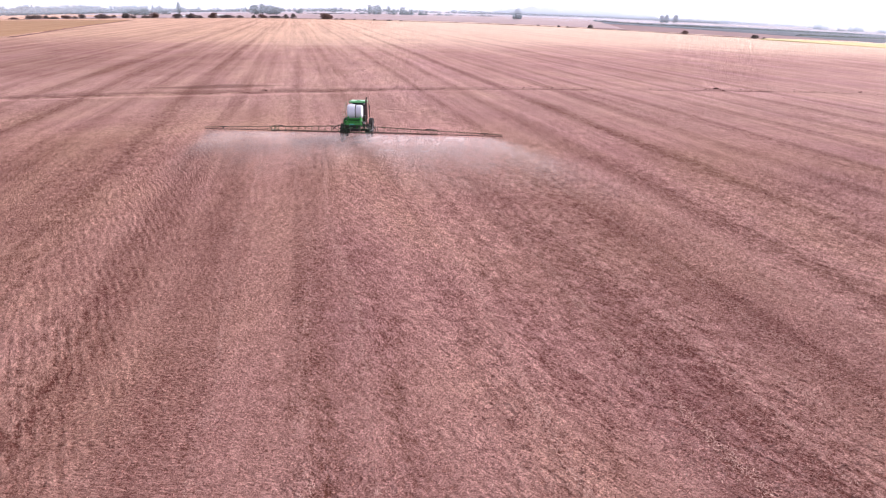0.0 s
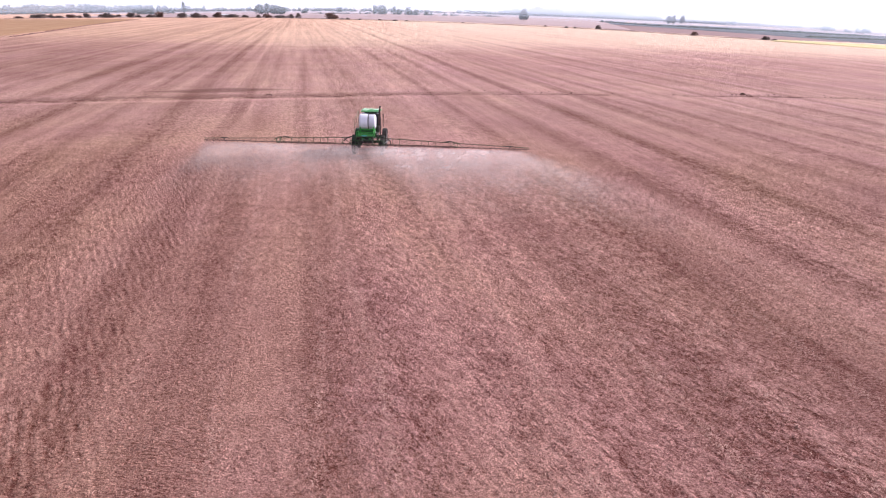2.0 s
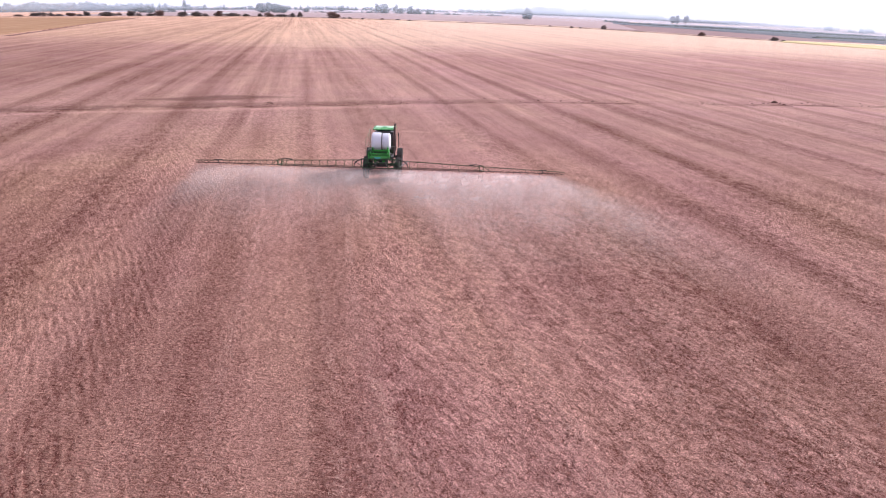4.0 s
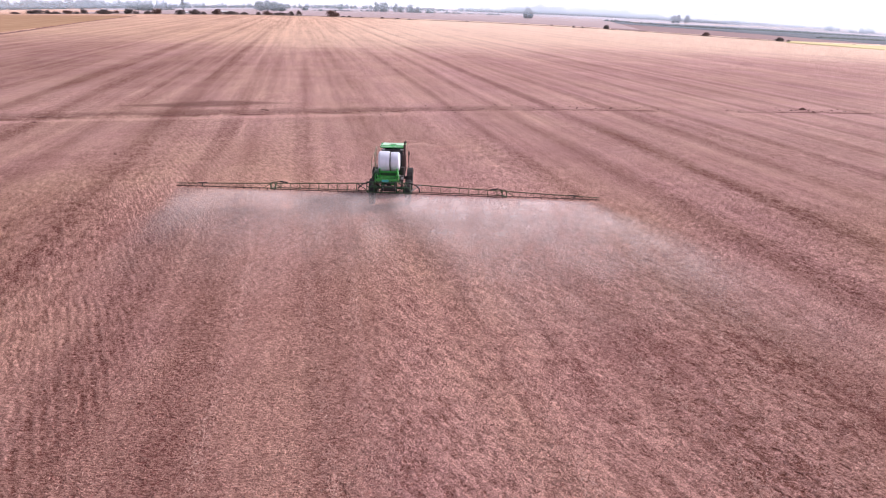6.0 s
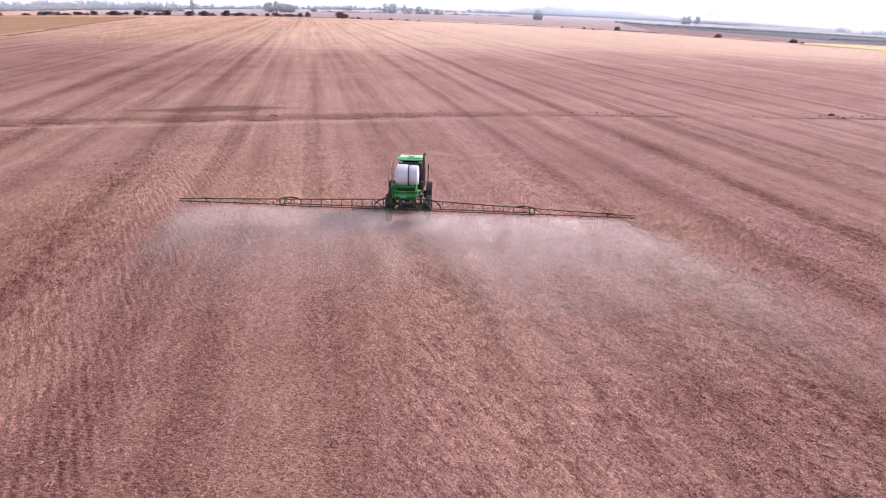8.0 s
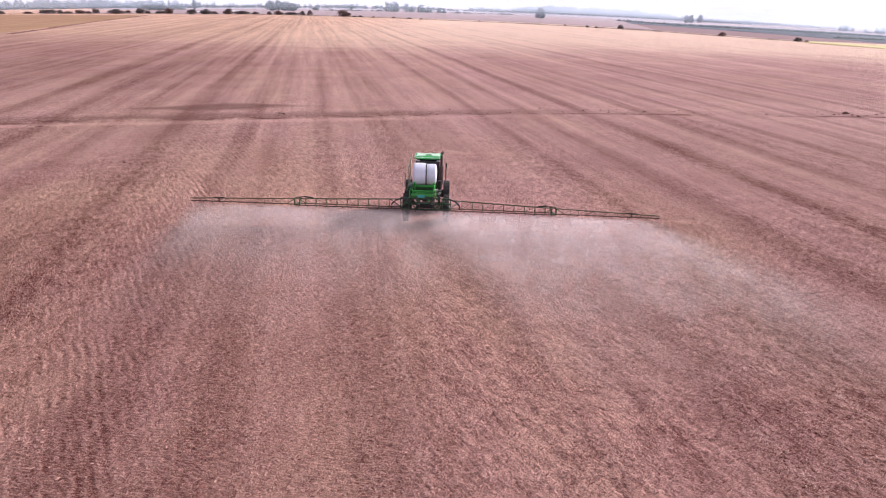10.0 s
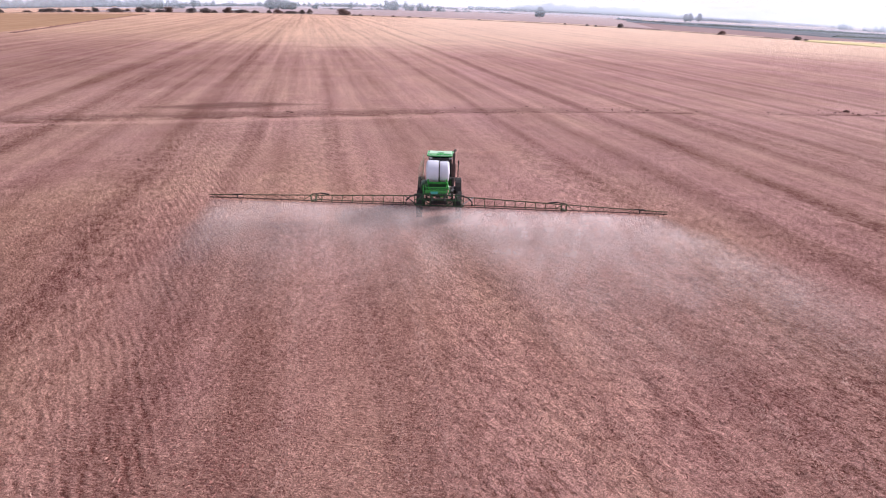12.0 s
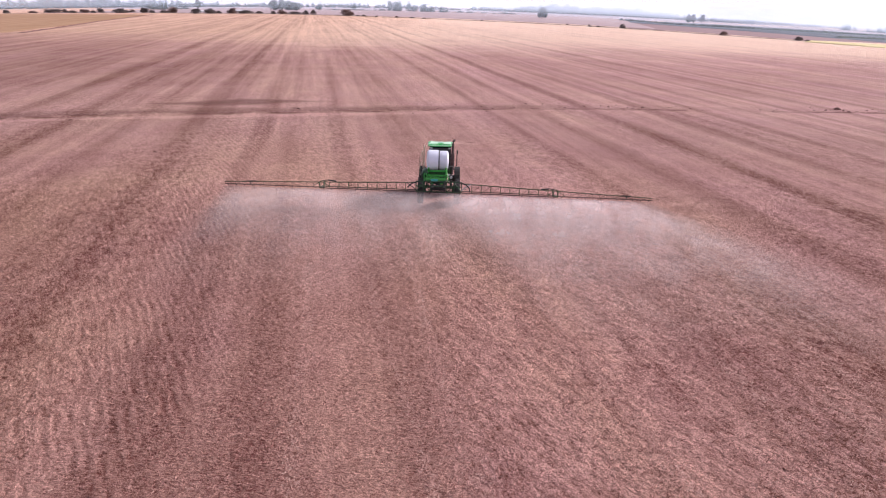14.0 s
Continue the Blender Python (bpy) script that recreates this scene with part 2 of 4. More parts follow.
def straw_stuff():
    n = Nodes("loose_straw")
    r = n.node("ShaderNodeNewGeometry").outputs["Random Per Island"]
    c = n.ramp(r, (0.0, (0.20, 0.068, 0.060)), (0.35, (0.44, 0.21, 0.18)), (0.65, (0.74, 0.42, 0.36)), (1.0, (0.88, 0.60, 0.50)))
    darker = n.ramp(n.noise(n.coords((1, 0.010, 1), -ROWS_TURN), 0.16, 2.0, 0.6), (0.36, 0.45), (0.60, 0.0))
    c = n.mix(darker, c, (0.24, 0.085, 0.075))
    clump = n.ramp(n.noise(n.coords((1.0, 0.85, 1), radians(-24)), 5.5, 5, 0.7, 0.6), (0.40, 0.7), (0.62, 0.0))
    c = n.mix(clump, c, (0.22, 0.078, 0.068))
    tint = n.ramp(n.noise(n.coords(), 0.09, 5, 0.6), (0.38, 0.0), (0.62, 0.15))
    c = n.mix(tint, c, (0.58, 0.34, 0.24))
    return n.set(Base_Color=c, Roughness=0.85, Specular_IOR_Level=0.04)


def pale_straw():
    n = Nodes("fresh_straw")
    r = n.node("ShaderNodeNewGeometry").outputs["Random Per Island"]
    c = n.ramp(r, (0.0, (0.44, 0.24, 0.20)), (0.5, (0.64, 0.39, 0.33)), (1.0, (0.78, 0.54, 0.46)))
    worn = n.ramp(n.noise(n.coords(), 0.4, 4), (0.42, 0.85), (0.62, 0.1))
    c = n.mix(worn, c, (0.42, 0.22, 0.19))
    return n.set(Base_Color=c, Roughness=0.85, Specular_IOR_Level=0.05)


def foliage(name, dark, pale, through_light=0.35):
    n = Nodes(name)
    r = n.node("ShaderNodeNewGeometry").outputs["Random Per Island"]
    c = n.mix(r, dark, pale)
    n.set(Base_Color=c, Roughness=0.6, Specular_IOR_Level=0.2)
    t = n.node("ShaderNodeBsdfTranslucent", Color=c)
    m = n.node("ShaderNodeMixShader", Fac=through_light)
    n.put(m.inputs[1], n.bsdf.outputs[0])
    n.put(m.inputs[2], t.outputs[0])
    n.put(n.out.inputs["Surface"], m.outputs[0])
    return n.mat


def haze_veil(name, thick_left, thick_right):
    """Veil that stands in for distance haze: thin near the ground, thickest at eye height, gone above the trees; denser
    towards the sun.
    """
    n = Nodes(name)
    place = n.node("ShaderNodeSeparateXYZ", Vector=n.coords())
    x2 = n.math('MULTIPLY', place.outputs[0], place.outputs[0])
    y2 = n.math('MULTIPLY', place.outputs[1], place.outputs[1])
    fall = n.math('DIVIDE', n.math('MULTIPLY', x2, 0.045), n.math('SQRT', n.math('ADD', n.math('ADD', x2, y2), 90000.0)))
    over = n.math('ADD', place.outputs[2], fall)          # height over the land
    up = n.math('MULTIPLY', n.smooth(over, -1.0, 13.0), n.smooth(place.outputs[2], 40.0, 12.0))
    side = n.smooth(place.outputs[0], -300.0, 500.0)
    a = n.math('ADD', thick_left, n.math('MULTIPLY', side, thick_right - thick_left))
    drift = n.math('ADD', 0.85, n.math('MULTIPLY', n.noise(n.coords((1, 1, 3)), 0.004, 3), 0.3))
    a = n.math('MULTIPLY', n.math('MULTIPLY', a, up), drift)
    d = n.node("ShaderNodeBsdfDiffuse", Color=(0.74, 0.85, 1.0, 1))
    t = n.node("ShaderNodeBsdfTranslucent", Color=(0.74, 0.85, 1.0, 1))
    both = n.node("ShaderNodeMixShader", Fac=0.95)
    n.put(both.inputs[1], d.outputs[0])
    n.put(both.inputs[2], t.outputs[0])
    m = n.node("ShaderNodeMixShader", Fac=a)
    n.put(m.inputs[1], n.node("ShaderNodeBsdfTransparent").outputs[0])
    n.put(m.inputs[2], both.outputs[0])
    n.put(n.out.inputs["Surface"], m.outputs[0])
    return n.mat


def spray_drops():
    n = Nodes("spray_drops")
    uv = n.node("ShaderNodeUVMap")
    sep = n.node("ShaderNodeSeparateXYZ", Vector=uv.outputs[0])
    u, v = sep.outputs[0], sep.outputs[1]
    back = n.ramp(v, (0.0, 0.62), (0.10, 0.9), (0.5, 0.74), (1.0, 0.0))
    side = n.ramp(u, (0.0, 0.0), (0.045, 0.60), (0.20, 0.66), (0.445, 0.74), (0.485, 0.28), (0.545, 1.0), (0.91, 0.95), (1.0, 0.0))
    fan = n.noise(n.coords((1, 0.25, 0.3), radians(8)), 1.3, 3, 0.55)
    puff = n.noise(n.coords((0.8, 0.8, 0.8)), 0.42, 5, 0.6, 0.3)
    puffs = n.ramp(puff, (0.3, 0.32), (0.68, 1.0))
    fans = n.ramp(fan, (0.3, 0.5), (0.7, 1.0))
    a = n.math('MULTIPLY', n.math('MULTIPLY', back, side), n.math('MULTIPLY', puffs, fans))
    a = n.math('MULTIPLY', a, MIST)
    d = n.node("ShaderNodeBsdfDiffuse", Color=(0.95, 0.865, 0.86, 1))
    t = n.node("ShaderNodeBsdfTranslucent", Color=(0.95, 0.865, 0.86, 1))
    both = n.node("ShaderNodeMixShader", Fac=0.55)
    n.put(both.inputs[1], d.outputs[0])
    n.put(both.inputs[2], t.outputs[0])
    clear = n.node("ShaderNodeBsdfTransparent")
    m = n.node("ShaderNodeMixShader", Fac=a)
    n.put(m.inputs[1], clear.outputs[0])
    n.put(m.inputs[2], both.outputs[0])
    n.put(n.out.inputs["Surface"], m.outputs[0])
    return n.mat


MIST = 0.46
SOIL = field_ground()
STRAW = straw_stuff()
PALE_STRAW = pale_straw()
BANK = plain_earth("turned_earth", (0.072, 0.031, 0.028), (0.265, 0.130, 0.113), 0.5)
GOLD = crop_cover("standing_straw", (0.31, 0.172, 0.098), (0.42, 0.25, 0.15))
YELLOW = crop_cover("yellow_crop", (0.56, 0.45, 0.22), (0.68, 0.57, 0.33))
# green crop with the blue of distance haze mixed into its colour
HAZED_GREEN = crop_cover("haze_tinted_green_crop", (0.075, 0.095, 0.125), (0.18, 0.18, 0.20))
PALE = crop_cover("pale_stubble", (0.36, 0.265, 0.27), (0.46, 0.35, 0.35))
FALLOW = crop_cover("fallow_soil", (0.24, 0.155, 0.16), (0.32, 0.215, 0.215))
# mauve paleness of distance haze painted into the far fields
HAZED_FIELD = crop_cover("haze_tinted_field", (0.36, 0.31, 0.345), (0.50, 0.43, 0.46))
VERGE = plain_earth("dry_verge_grass", (0.10, 0.075, 0.05), (0.24, 0.17, 0.12), 0.6)
GREEN = painted("green_paint", (0.022, 0.29, 0.036), 0.28, wear=0.10)
# pale green that puts the roof's highlights into paint
ROOF_PALE = painted("pale_roof_highlight", (0.42, 0.66, 0.44), 0.3, wear=0.2, dirt=(0.75, 0.75, 0.72))
SOOT = painted("sooty_steel", (0.045, 0.020, 0.022), 0.5, 0.2)
RACK_GREEN = painted("dark_green_steel", (0.015, 0.058, 0.021), 0.45, 0.1, wear=0.1)
GREEN_TOP = painted("bright_green_roof", (0.035, 0.42, 0.09), 0.22, wear=0.25, dirt=(0.70, 0.72, 0.68))
BOOM_GREEN = painted("dusty_green_steel", (0.066, 0.086, 0.036), 0.45, 0.1)
DARK_STEEL = painted("dark_steel", (0.022, 0.018, 0.020), 0.45, 0.2, wear=0.08)
RUST = painted("dusty_pipe", (0.075, 0.036, 0.030), 0.5, 0.2)
BLACK = painted("black_rubber", (0.020, 0.016, 0.018), 0.75, wear=0.10)
GREY = painted("grey_metal", (0.42, 0.42, 0.44), 0.35, 0.6)
CREAM = painted("cream_rail_paint", (0.40, 0.36, 0.25), 0.4)
TANK = painted("white_tank_plastic", (0.70, 0.69, 0.80), 0.35, wear=0.12)
PLATE = painted("turquoise_plate", (0.04, 0.42, 0.38), 0.4, wear=0.1)
WHITE = painted("white_sheeting", (0.8, 0.8, 0.8), 0.5, wear=0.1)
glass = Nodes("cab_glass")
CAB_GLASS = glass.set(Base_Color=(0.02, 0.025, 0.03), Roughness=0.06, Specular_IOR_Level=0.7)
# bush leaves lightened and greyed: distance haze is mixed into their colours
LEAF = foliage("hedge_leaves", (0.13, 0.105, 0.105), (0.21, 0.17, 0.165), 0.5)
LEAF_RED = foliage("reddish_hedge_leaves", (0.16, 0.105, 0.098), (0.24, 0.155, 0.14), 0.5)
BARK = plain_earth("bark", (0.07, 0.05, 0.04), (0.16, 0.12, 0.10), 4)
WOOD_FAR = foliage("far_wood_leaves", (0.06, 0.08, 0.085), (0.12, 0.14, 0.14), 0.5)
WOOD_LEAF = foliage("field_tree_leaves", (0.05, 0.07, 0.07), (0.11, 0.13, 0.12), 0.5)
# see-through veils added to imitate haze, one nearer, one farther
VEIL_NEAR = haze_veil("haze_veil_near", 0.20, 0.44)
VEIL_FAR = haze_veil("haze_veil_far", 0.24, 0.48)
DROPS = spray_drops()


# ---- mesh helpers ----
def land(x, y):
    """Height of the land: level where the sprayer works, falling away very gently to both sides."""
    return -0.045 * x * x / math.sqrt(x * x + y * y + 90000)


def link_mesh(name, mesh, mat, parent=None, label=""):
    mesh.materials.append(mat)
    ob = new(name, mesh)
    ob.parent = parent
    return tagged(ob, label)


def part(name, bm, mat, parent=None, label="", smooth=False):
    mesh = bpy.data.meshes.new(name)
    bmesh.ops.recalc_face_normals(bm, faces=bm.faces)
    if smooth:
        for f in bm.faces:
            f.smooth = True
    bm.to_mesh(mesh)
    bm.free()
    return link_mesh(name, mesh, mat, parent, label)


def thing(name, label, category, at=(0, 0, 0), group="", kind=""):
    ob = new(name)
    ob.matrix_basis = pose(*at)
    return tagged(ob, label, category, group, kind)


def box(bm, at, size, turn=(0, 0, 0), bevel=0.02):
    got = bmesh.ops.create_cube(bm, size=1, matrix=pose(*at, *turn) @ Matrix.Diagonal((*size, 1)))
    if bevel:
        edges = list({e for v in got["verts"] for e in v.link_edges})
        bmesh.ops.bevel(bm, geom=edges, offset=min(bevel, min(size) * 0.4), segments=2, profile=0.6, affect='EDGES')


def tube(bm, path, r, sides=8):
    """A round bar along a line of points."""
    pts = [Vector(p) for p in path]
    rings = []
    for k, p in enumerate(pts):
        way = (pts[min(k + 1, len(pts) - 1)] - pts[max(k - 1, 0)]).normalized()
        a = way.orthogonal().normalized() if abs(way.z) > 0.95 else way.cross(Vector((0, 0, 1))).normalized()
        b = way.cross(a)
        rings.append([bm.verts.new(p + r * (math.cos(t) * a + math.sin(t) * b)) for t in (2 * math.pi * j / sides for j in range(sides))])
    for q, w in zip(rings, rings[1:]):
        for j in range(sides):
            bm.faces.new((q[j], q[(j + 1) % sides], w[(j + 1) % sides], w[j]))
    bm.faces.new(rings[0][::-1])
    bm.faces.new(rings[-1])


def lathe(bm, profile, m=Matrix(), steps=32):
    """Turns (radius, along) about the x axis."""
    rings = []
    for r, x in profile:
        rings.append([bm.verts.new(m @ Vector((x, r * math.cos(t), r * math.sin(t)))) for t in (2 * math.pi * j / steps for j in range(steps))])
    for q, w in zip(rings, rings[1:]):
        for j in range(steps):
            bm.faces.new((q[j], q[(j + 1) % steps], w[(j + 1) % steps], w[j]))
    bm.faces.new(rings[0])
    bm.faces.new(rings[-1][::-1])


def quads_mesh(name, corners):
    """A mesh of loose quads from an array of (n, 4, 3) corners."""
    corners = np.asarray(corners, dtype=np.float32)
    n = len(corners)
    mesh = bpy.data.meshes.new(name)
    mesh.vertices.add(n * 4)
    mesh.vertices.foreach_set("co", corners.ravel())
    mesh.loops.add(n * 4)
    mesh.loops.foreach_set("vertex_index", np.arange(n * 4, dtype=np.int32))
    mesh.polygons.add(n)
    mesh.polygons.foreach_set("loop_start", np.arange(0, n * 4, 4, dtype=np.int32))
    mesh.update(calc_edges=True)
    return mesh


def slab(name, ring, rise, mat, label, category, steps=56, kind="structure"):
    """A crop or field that stands a little above the land, with its edge turned down. ring: four corners."""
    bm = bmesh.new()
    a, b, c, d = (Vector((*p, 0)) for p in ring)
    grid = []
    for i in range(steps + 1):
        row = []
        for j in range(steps + 1):
            u, v = i / steps, j / steps
            p = a.lerp(b, u).lerp(d.lerp(c, u), v)
            p.x += 3 * noise.noise((p.x * 0.01, p.y * 0.01, 3))
            inside = 0 < i < steps and 0 < j < steps
            row.append(bm.verts.new((p.x, p.y, land(p.x, p.y) + (rise if inside else -0.4) + (0.12 * noise.noise(p * 0.2) if inside else 0))))
        grid.append(row)
    for i in range(steps):
        for j in range(steps):
            bm.faces.new((grid[i][j], grid[i + 1][j], grid[i + 1][j + 1], grid[i][j + 1]))
    return tagged(part(name, bm, mat), label, category, kind=kind)


# ---- the land ----
def graded(inner, step, outer, growth):
    out, x = [0.0], 0.0
    while x < outer:
        x += step
        if x > inner:
            step *= growth
        out.append(x)
    return out


def build_ground():
    half = graded(90, 3.0, 4300, 1.10)
    xs = [-x for x in half[:0:-1]] + half
    ys = [-y for y in graded(70, 4.0, 700, 1.3)[:0:-1]] + graded(110, 3.0, 4300, 1.09)
    verts = [(x, y, land(x, y)) for y in ys for x in xs]
    w = len(xs)
    faces = [(r * w + c, r * w + c + 1, (r + 1) * w + c + 1, (r + 1) * w + c) for r in range(len(ys) - 1) for c in range(w - 1)]
    mesh = bpy.data.meshes.new("ground")
    mesh.from_pydata(verts, [], faces)
    mesh.polygons.foreach_set("use_smooth", [True] * len(mesh.polygons))
    tagged(link_mesh("ground", mesh, SOIL), "harvested reddish-brown stubble field with pale straw rows", "field", kind="structure")


def build_straw():
    """Loose straw and stubble, thick where the camera flies low over it, thinner farther on."""
    rng = np.random.default_rng(4)
    sets = []
    for x0, x1, y0, y1, per, size in ((-30, 44, -50, -24, 120, 1.0), (-34, 52, -24, 2, 75, 1.15), (-55, 70, 2, 60, 12, 1.4)):
        n = int((x1 - x0) * (y1 - y0) * per)
        x, y = rng.uniform(x0, x1, n), rng.uniform(y0, y1, n)
        keep = np.abs(x - 5) < 0.82 * (y + 66)
        x, y = x[keep], y[keep]
        # thin the straw between the swaths
        p = x * math.cos(ROWS_TURN) + y * math.sin(ROWS_TURN)
        want = 0.62 + 0.25 * np.sin(p * 1.05 + 1.2 * np.sin(p * 0.31)) + 0.15 * np.sin(p * 2.9 + 0.7)
        want += 0.22 * np.sin((x * 0.62 + y * 0.79) * 2 * math.pi / 0.55 + 2.0 * np.sin(p * 0.8))
        keep = rng.uniform(0, 1, len(x)) < want * np.clip((62 - y) / 50, 0, 1)
        x, y = x[keep], y[keep]
        n = len(x)
        length = rng.uniform(0.04, 0.14, n) * size
        wide = rng.uniform(0.005, 0.013, n) * size
        turn = rng.normal(0, 0.9, n) + np.where(rng.uniform(0, 1, n) < 0.5, 0.3, -0.5)
        tilt = np.abs(rng.normal(0, 0.42, n))
        d = np.stack([np.cos(turn) * np.cos(tilt), np.sin(turn) * np.cos(tilt), np.sin(tilt)], 1) * length[:, None]
        s = np.stack([-np.sin(turn), np.cos(turn), rng.normal(0, 0.5, n)], 1) * wide[:, None]
        z = -0.045 * x * x / np.sqrt(x * x + y * y + 90000)
        base = np.stack([x, y, z + 0.012 + wide * 0.5 + np.abs(rng.normal(0, 0.012, n))], 1)
        sets.append(np.stack([base - s, base + s, base + d + s * 0.6, base + d - s * 0.6], 1))
    mesh = quads_mesh("straw", np.concatenate(sets))
    tagged(link_mesh("straw", mesh, STRAW), "pale loose straw and stubble scattered over the soil", "straw", kind="stuff")
    # clumps of matted straw, each a low ridge with a lit and a shaded side
    tops = []
    for x0, x1, y0, y1, per, size in ((-30, 44, -50, -22, 24, 1.0), (-34, 52, -22, 4, 13, 1.15), (-60, 75, 4, 40, 5, 1.3)):
        n = int((x1 - x0) * (y1 - y0) * per)
        x, y = rng.uniform(x0, x1, n), rng.uniform(y0, y1, n)
        p = x * math.cos(ROWS_TURN) + y * math.sin(ROWS_TURN)
        rip = np.sin((x * 0.85 + y * 0.53) * 2 * math.pi / 0.62 + 2.2 * np.sin(p * 0.55) + 1.5 * np.sin(y * 0.9 + x * 0.3))
        want = 0.50 + 0.22 * np.sin(p * 0.9 + 1.3 * np.sin(p * 0.37)) + 0.34 * rip * (0.5 + 0.5 * np.sin(p * 0.33 + 0.6))
        keep = (np.abs(x - 5) < 0.82 * (y + 66)) & (rng.uniform(0, 1, n) < want * np.clip((44 - y) / 30, 0, 1))
        x, y = x[keep], y[keep]
        n = len(x)
        half = rng.uniform(0.04, 0.12, n) * size
        wide = rng.uniform(0.025, 0.055, n) * size
        high = rng.uniform(0.008, 0.022, n) * size
        turn = np.where(rng.uniform(0, 1, n) < 0.55, rng.normal(-0.95, 0.4, n), rng.normal(0.05, 0.4, n))
        u = np.stack([np.cos(turn), np.sin(turn), np.zeros(n)], 1)
        v = np.stack([-np.sin(turn), np.cos(turn), np.zeros(n)], 1)
        c = np.stack([x, y, -0.045 * x * x / np.sqrt(x * x + y * y + 90000) + 0.004], 1)
        e0, e1 = c - u * half[:, None], c + u * half[:, None]
        bow = v * (wide * rng.normal(0, 0.5, n))[:, None]
        up = np.stack([np.zeros(n), np.zeros(n), high], 1)
        r0, r1 = c - u * (half * 0.55)[:, None] + up + bow, c + u * (half * 0.5)[:, None] + up * 0.9 + bow
        w = v * wide[:, None]
        tops.append(np.stack([e0 - w, e1 - w * 0.7, r1, r0], 1))
        tops.append(np.stack([r0, r1, e1 + w * 0.7, e0 + w], 1))
    mesh = quads_mesh("straw_clumps", np.concatenate(tops))
    tagged(link_mesh("straw_clumps", mesh, SOIL), "matted clumps of pale chaff thrown in ripples", "straw", kind="stuff")
    sets = []
    # thin pale windrows along the old rows
    for p0, n in ((-3.4, 5200), (2.2, 5200), (6.8, 5200), (-8.6, 3600), (13.5, 3600), (-5.2, 3000), (9.6, 3000), (11.2, 3600), (16.4, 4200), (18.1, 3600)):
        s0 = rng.uniform(-52, 4, n)
        p = p0 + rng.normal(0, 0.16, n) + 0.25 * np.sin(s0 * 0.21 + p0)
        x = p * math.cos(ROWS_TURN) - s0 * math.sin(ROWS_TURN)
        y = p * math.sin(ROWS_TURN) + s0 * math.cos(ROWS_TURN)
        turn = rng.uniform(0, math.pi, n)
        length, wide = rng.uniform(0.04, 0.10, n), rng.uniform(0.006, 0.012, n)
        d = np.stack([np.cos(turn), np.sin(turn), rng.uniform(0, 0.35, n)], 1) * length[:, None]
        s = np.stack([-np.sin(turn), np.cos(turn), np.zeros(n)], 1) * wide[:, None]
        base = np.stack([x, y, -0.045 * x * x / np.sqrt(x * x + y * y + 90000) + rng.uniform(0.02, 0.07, n)], 1)
        sets.append(np.stack([base - s, base + s, base + d + s * 0.6, base + d - s * 0.6], 1))
    # a pale scuffed arc ahead of the sprayer, where a machine once turned
    n = 2600
    x = rng.uniform(0.0, 7.5, n)
    y = 20.5 + 0.7 * np.sin(x * 1.1 + 0.6) + rng.normal(0, 0.3, n) + np.where(rng.uniform(0, 1, n) < 0.5, rng.uniform(-1.4, 0.3, n), 0)
    turn = rng.uniform(0, math.pi, n)
    length, wide = rng.uniform(0.06, 0.14, n), rng.uniform(0.008, 0.016, n)
    d = np.stack([np.cos(turn), np.sin(turn), rng.uniform(0, 0.3, n)], 1) * length[:, None]
    s = np.stack([-np.sin(turn), np.cos(turn), np.zeros(n)], 1) * wide[:, None]
    base = np.stack([x, y, -0.045 * x * x / np.sqrt(x * x + y * y + 90000) + rng.uniform(0.02, 0.06, n)], 1)
    sets.append(np.stack([base - s, base + s, base + d + s * 0.6, base + d - s * 0.6], 1))
    mesh = quads_mesh("straw_windrows", np.concatenate(sets))
    tagged(link_mesh("straw_windrows", mesh, PALE_STRAW), "thin pale lines of fresh straw along the rows", "straw", kind="stuff")


def bank_line(k):
    """The old cross track: a gently bent line over the field; k runs in metres along it."""
    return k, 41.5 + 0.235 * k - 0.0007 * k * k + 0.5 * math.sin(k * 0.11) + 0.45 * noise.noise((k * 0.16, 0.3, 0.7))


def strip(name, k0, k1, step, profile, mat, label, category, rough=0.1, kind="structure"):
    """A long low earthwork along the cross track. profile: (offset across, height)."""
    bm = bmesh.new()
    rows, k = [], k0
    while k <= k1:
        x, y = bank_line(k)
        row = []
        fade = min(1, (k - k0) / 12 + 0.02, (k1 - k) / 12 + 0.02)
        for off, up in profile:
            wob = noise.noise((k * 0.35, off * 0.7, 1.7)) * rough + noise.noise((k * 1.4, off * 2, 5)) * rough * 0.6
            edge = off in (profile[0][0], profile[-1][0])
            fade = min(fade, 0.45 + 1.3 * abs(noise.noise((k * 0.06, off * 0.25, 4.2))) + 0.8 * max(0, min(0.6, 0.3 - 0.015 * k)))
            yy = y + off * (0.6 + 0.4 * fade) + (0.35 + 0.22 * abs(off)) * noise.noise((k * 0.12, off * 0.3, 9)) + 0.05 * abs(off) * noise.noise((k * 0.6, off, 2))
            row.append(bm.verts.new((x - 0.2 * off, yy, land(x, yy) + (-0.03 if edge else (up + wob) * fade - 0.018))))
        rows.append(row)
        k += step
    for q, w in zip(rows, rows[1:]):
        for j in range(len(profile) - 1):
            bm.faces.new((q[j], w[j], w[j + 1], q[j + 1]))
    return tagged(part(name, bm, mat, smooth=True), label, category, kind=kind)


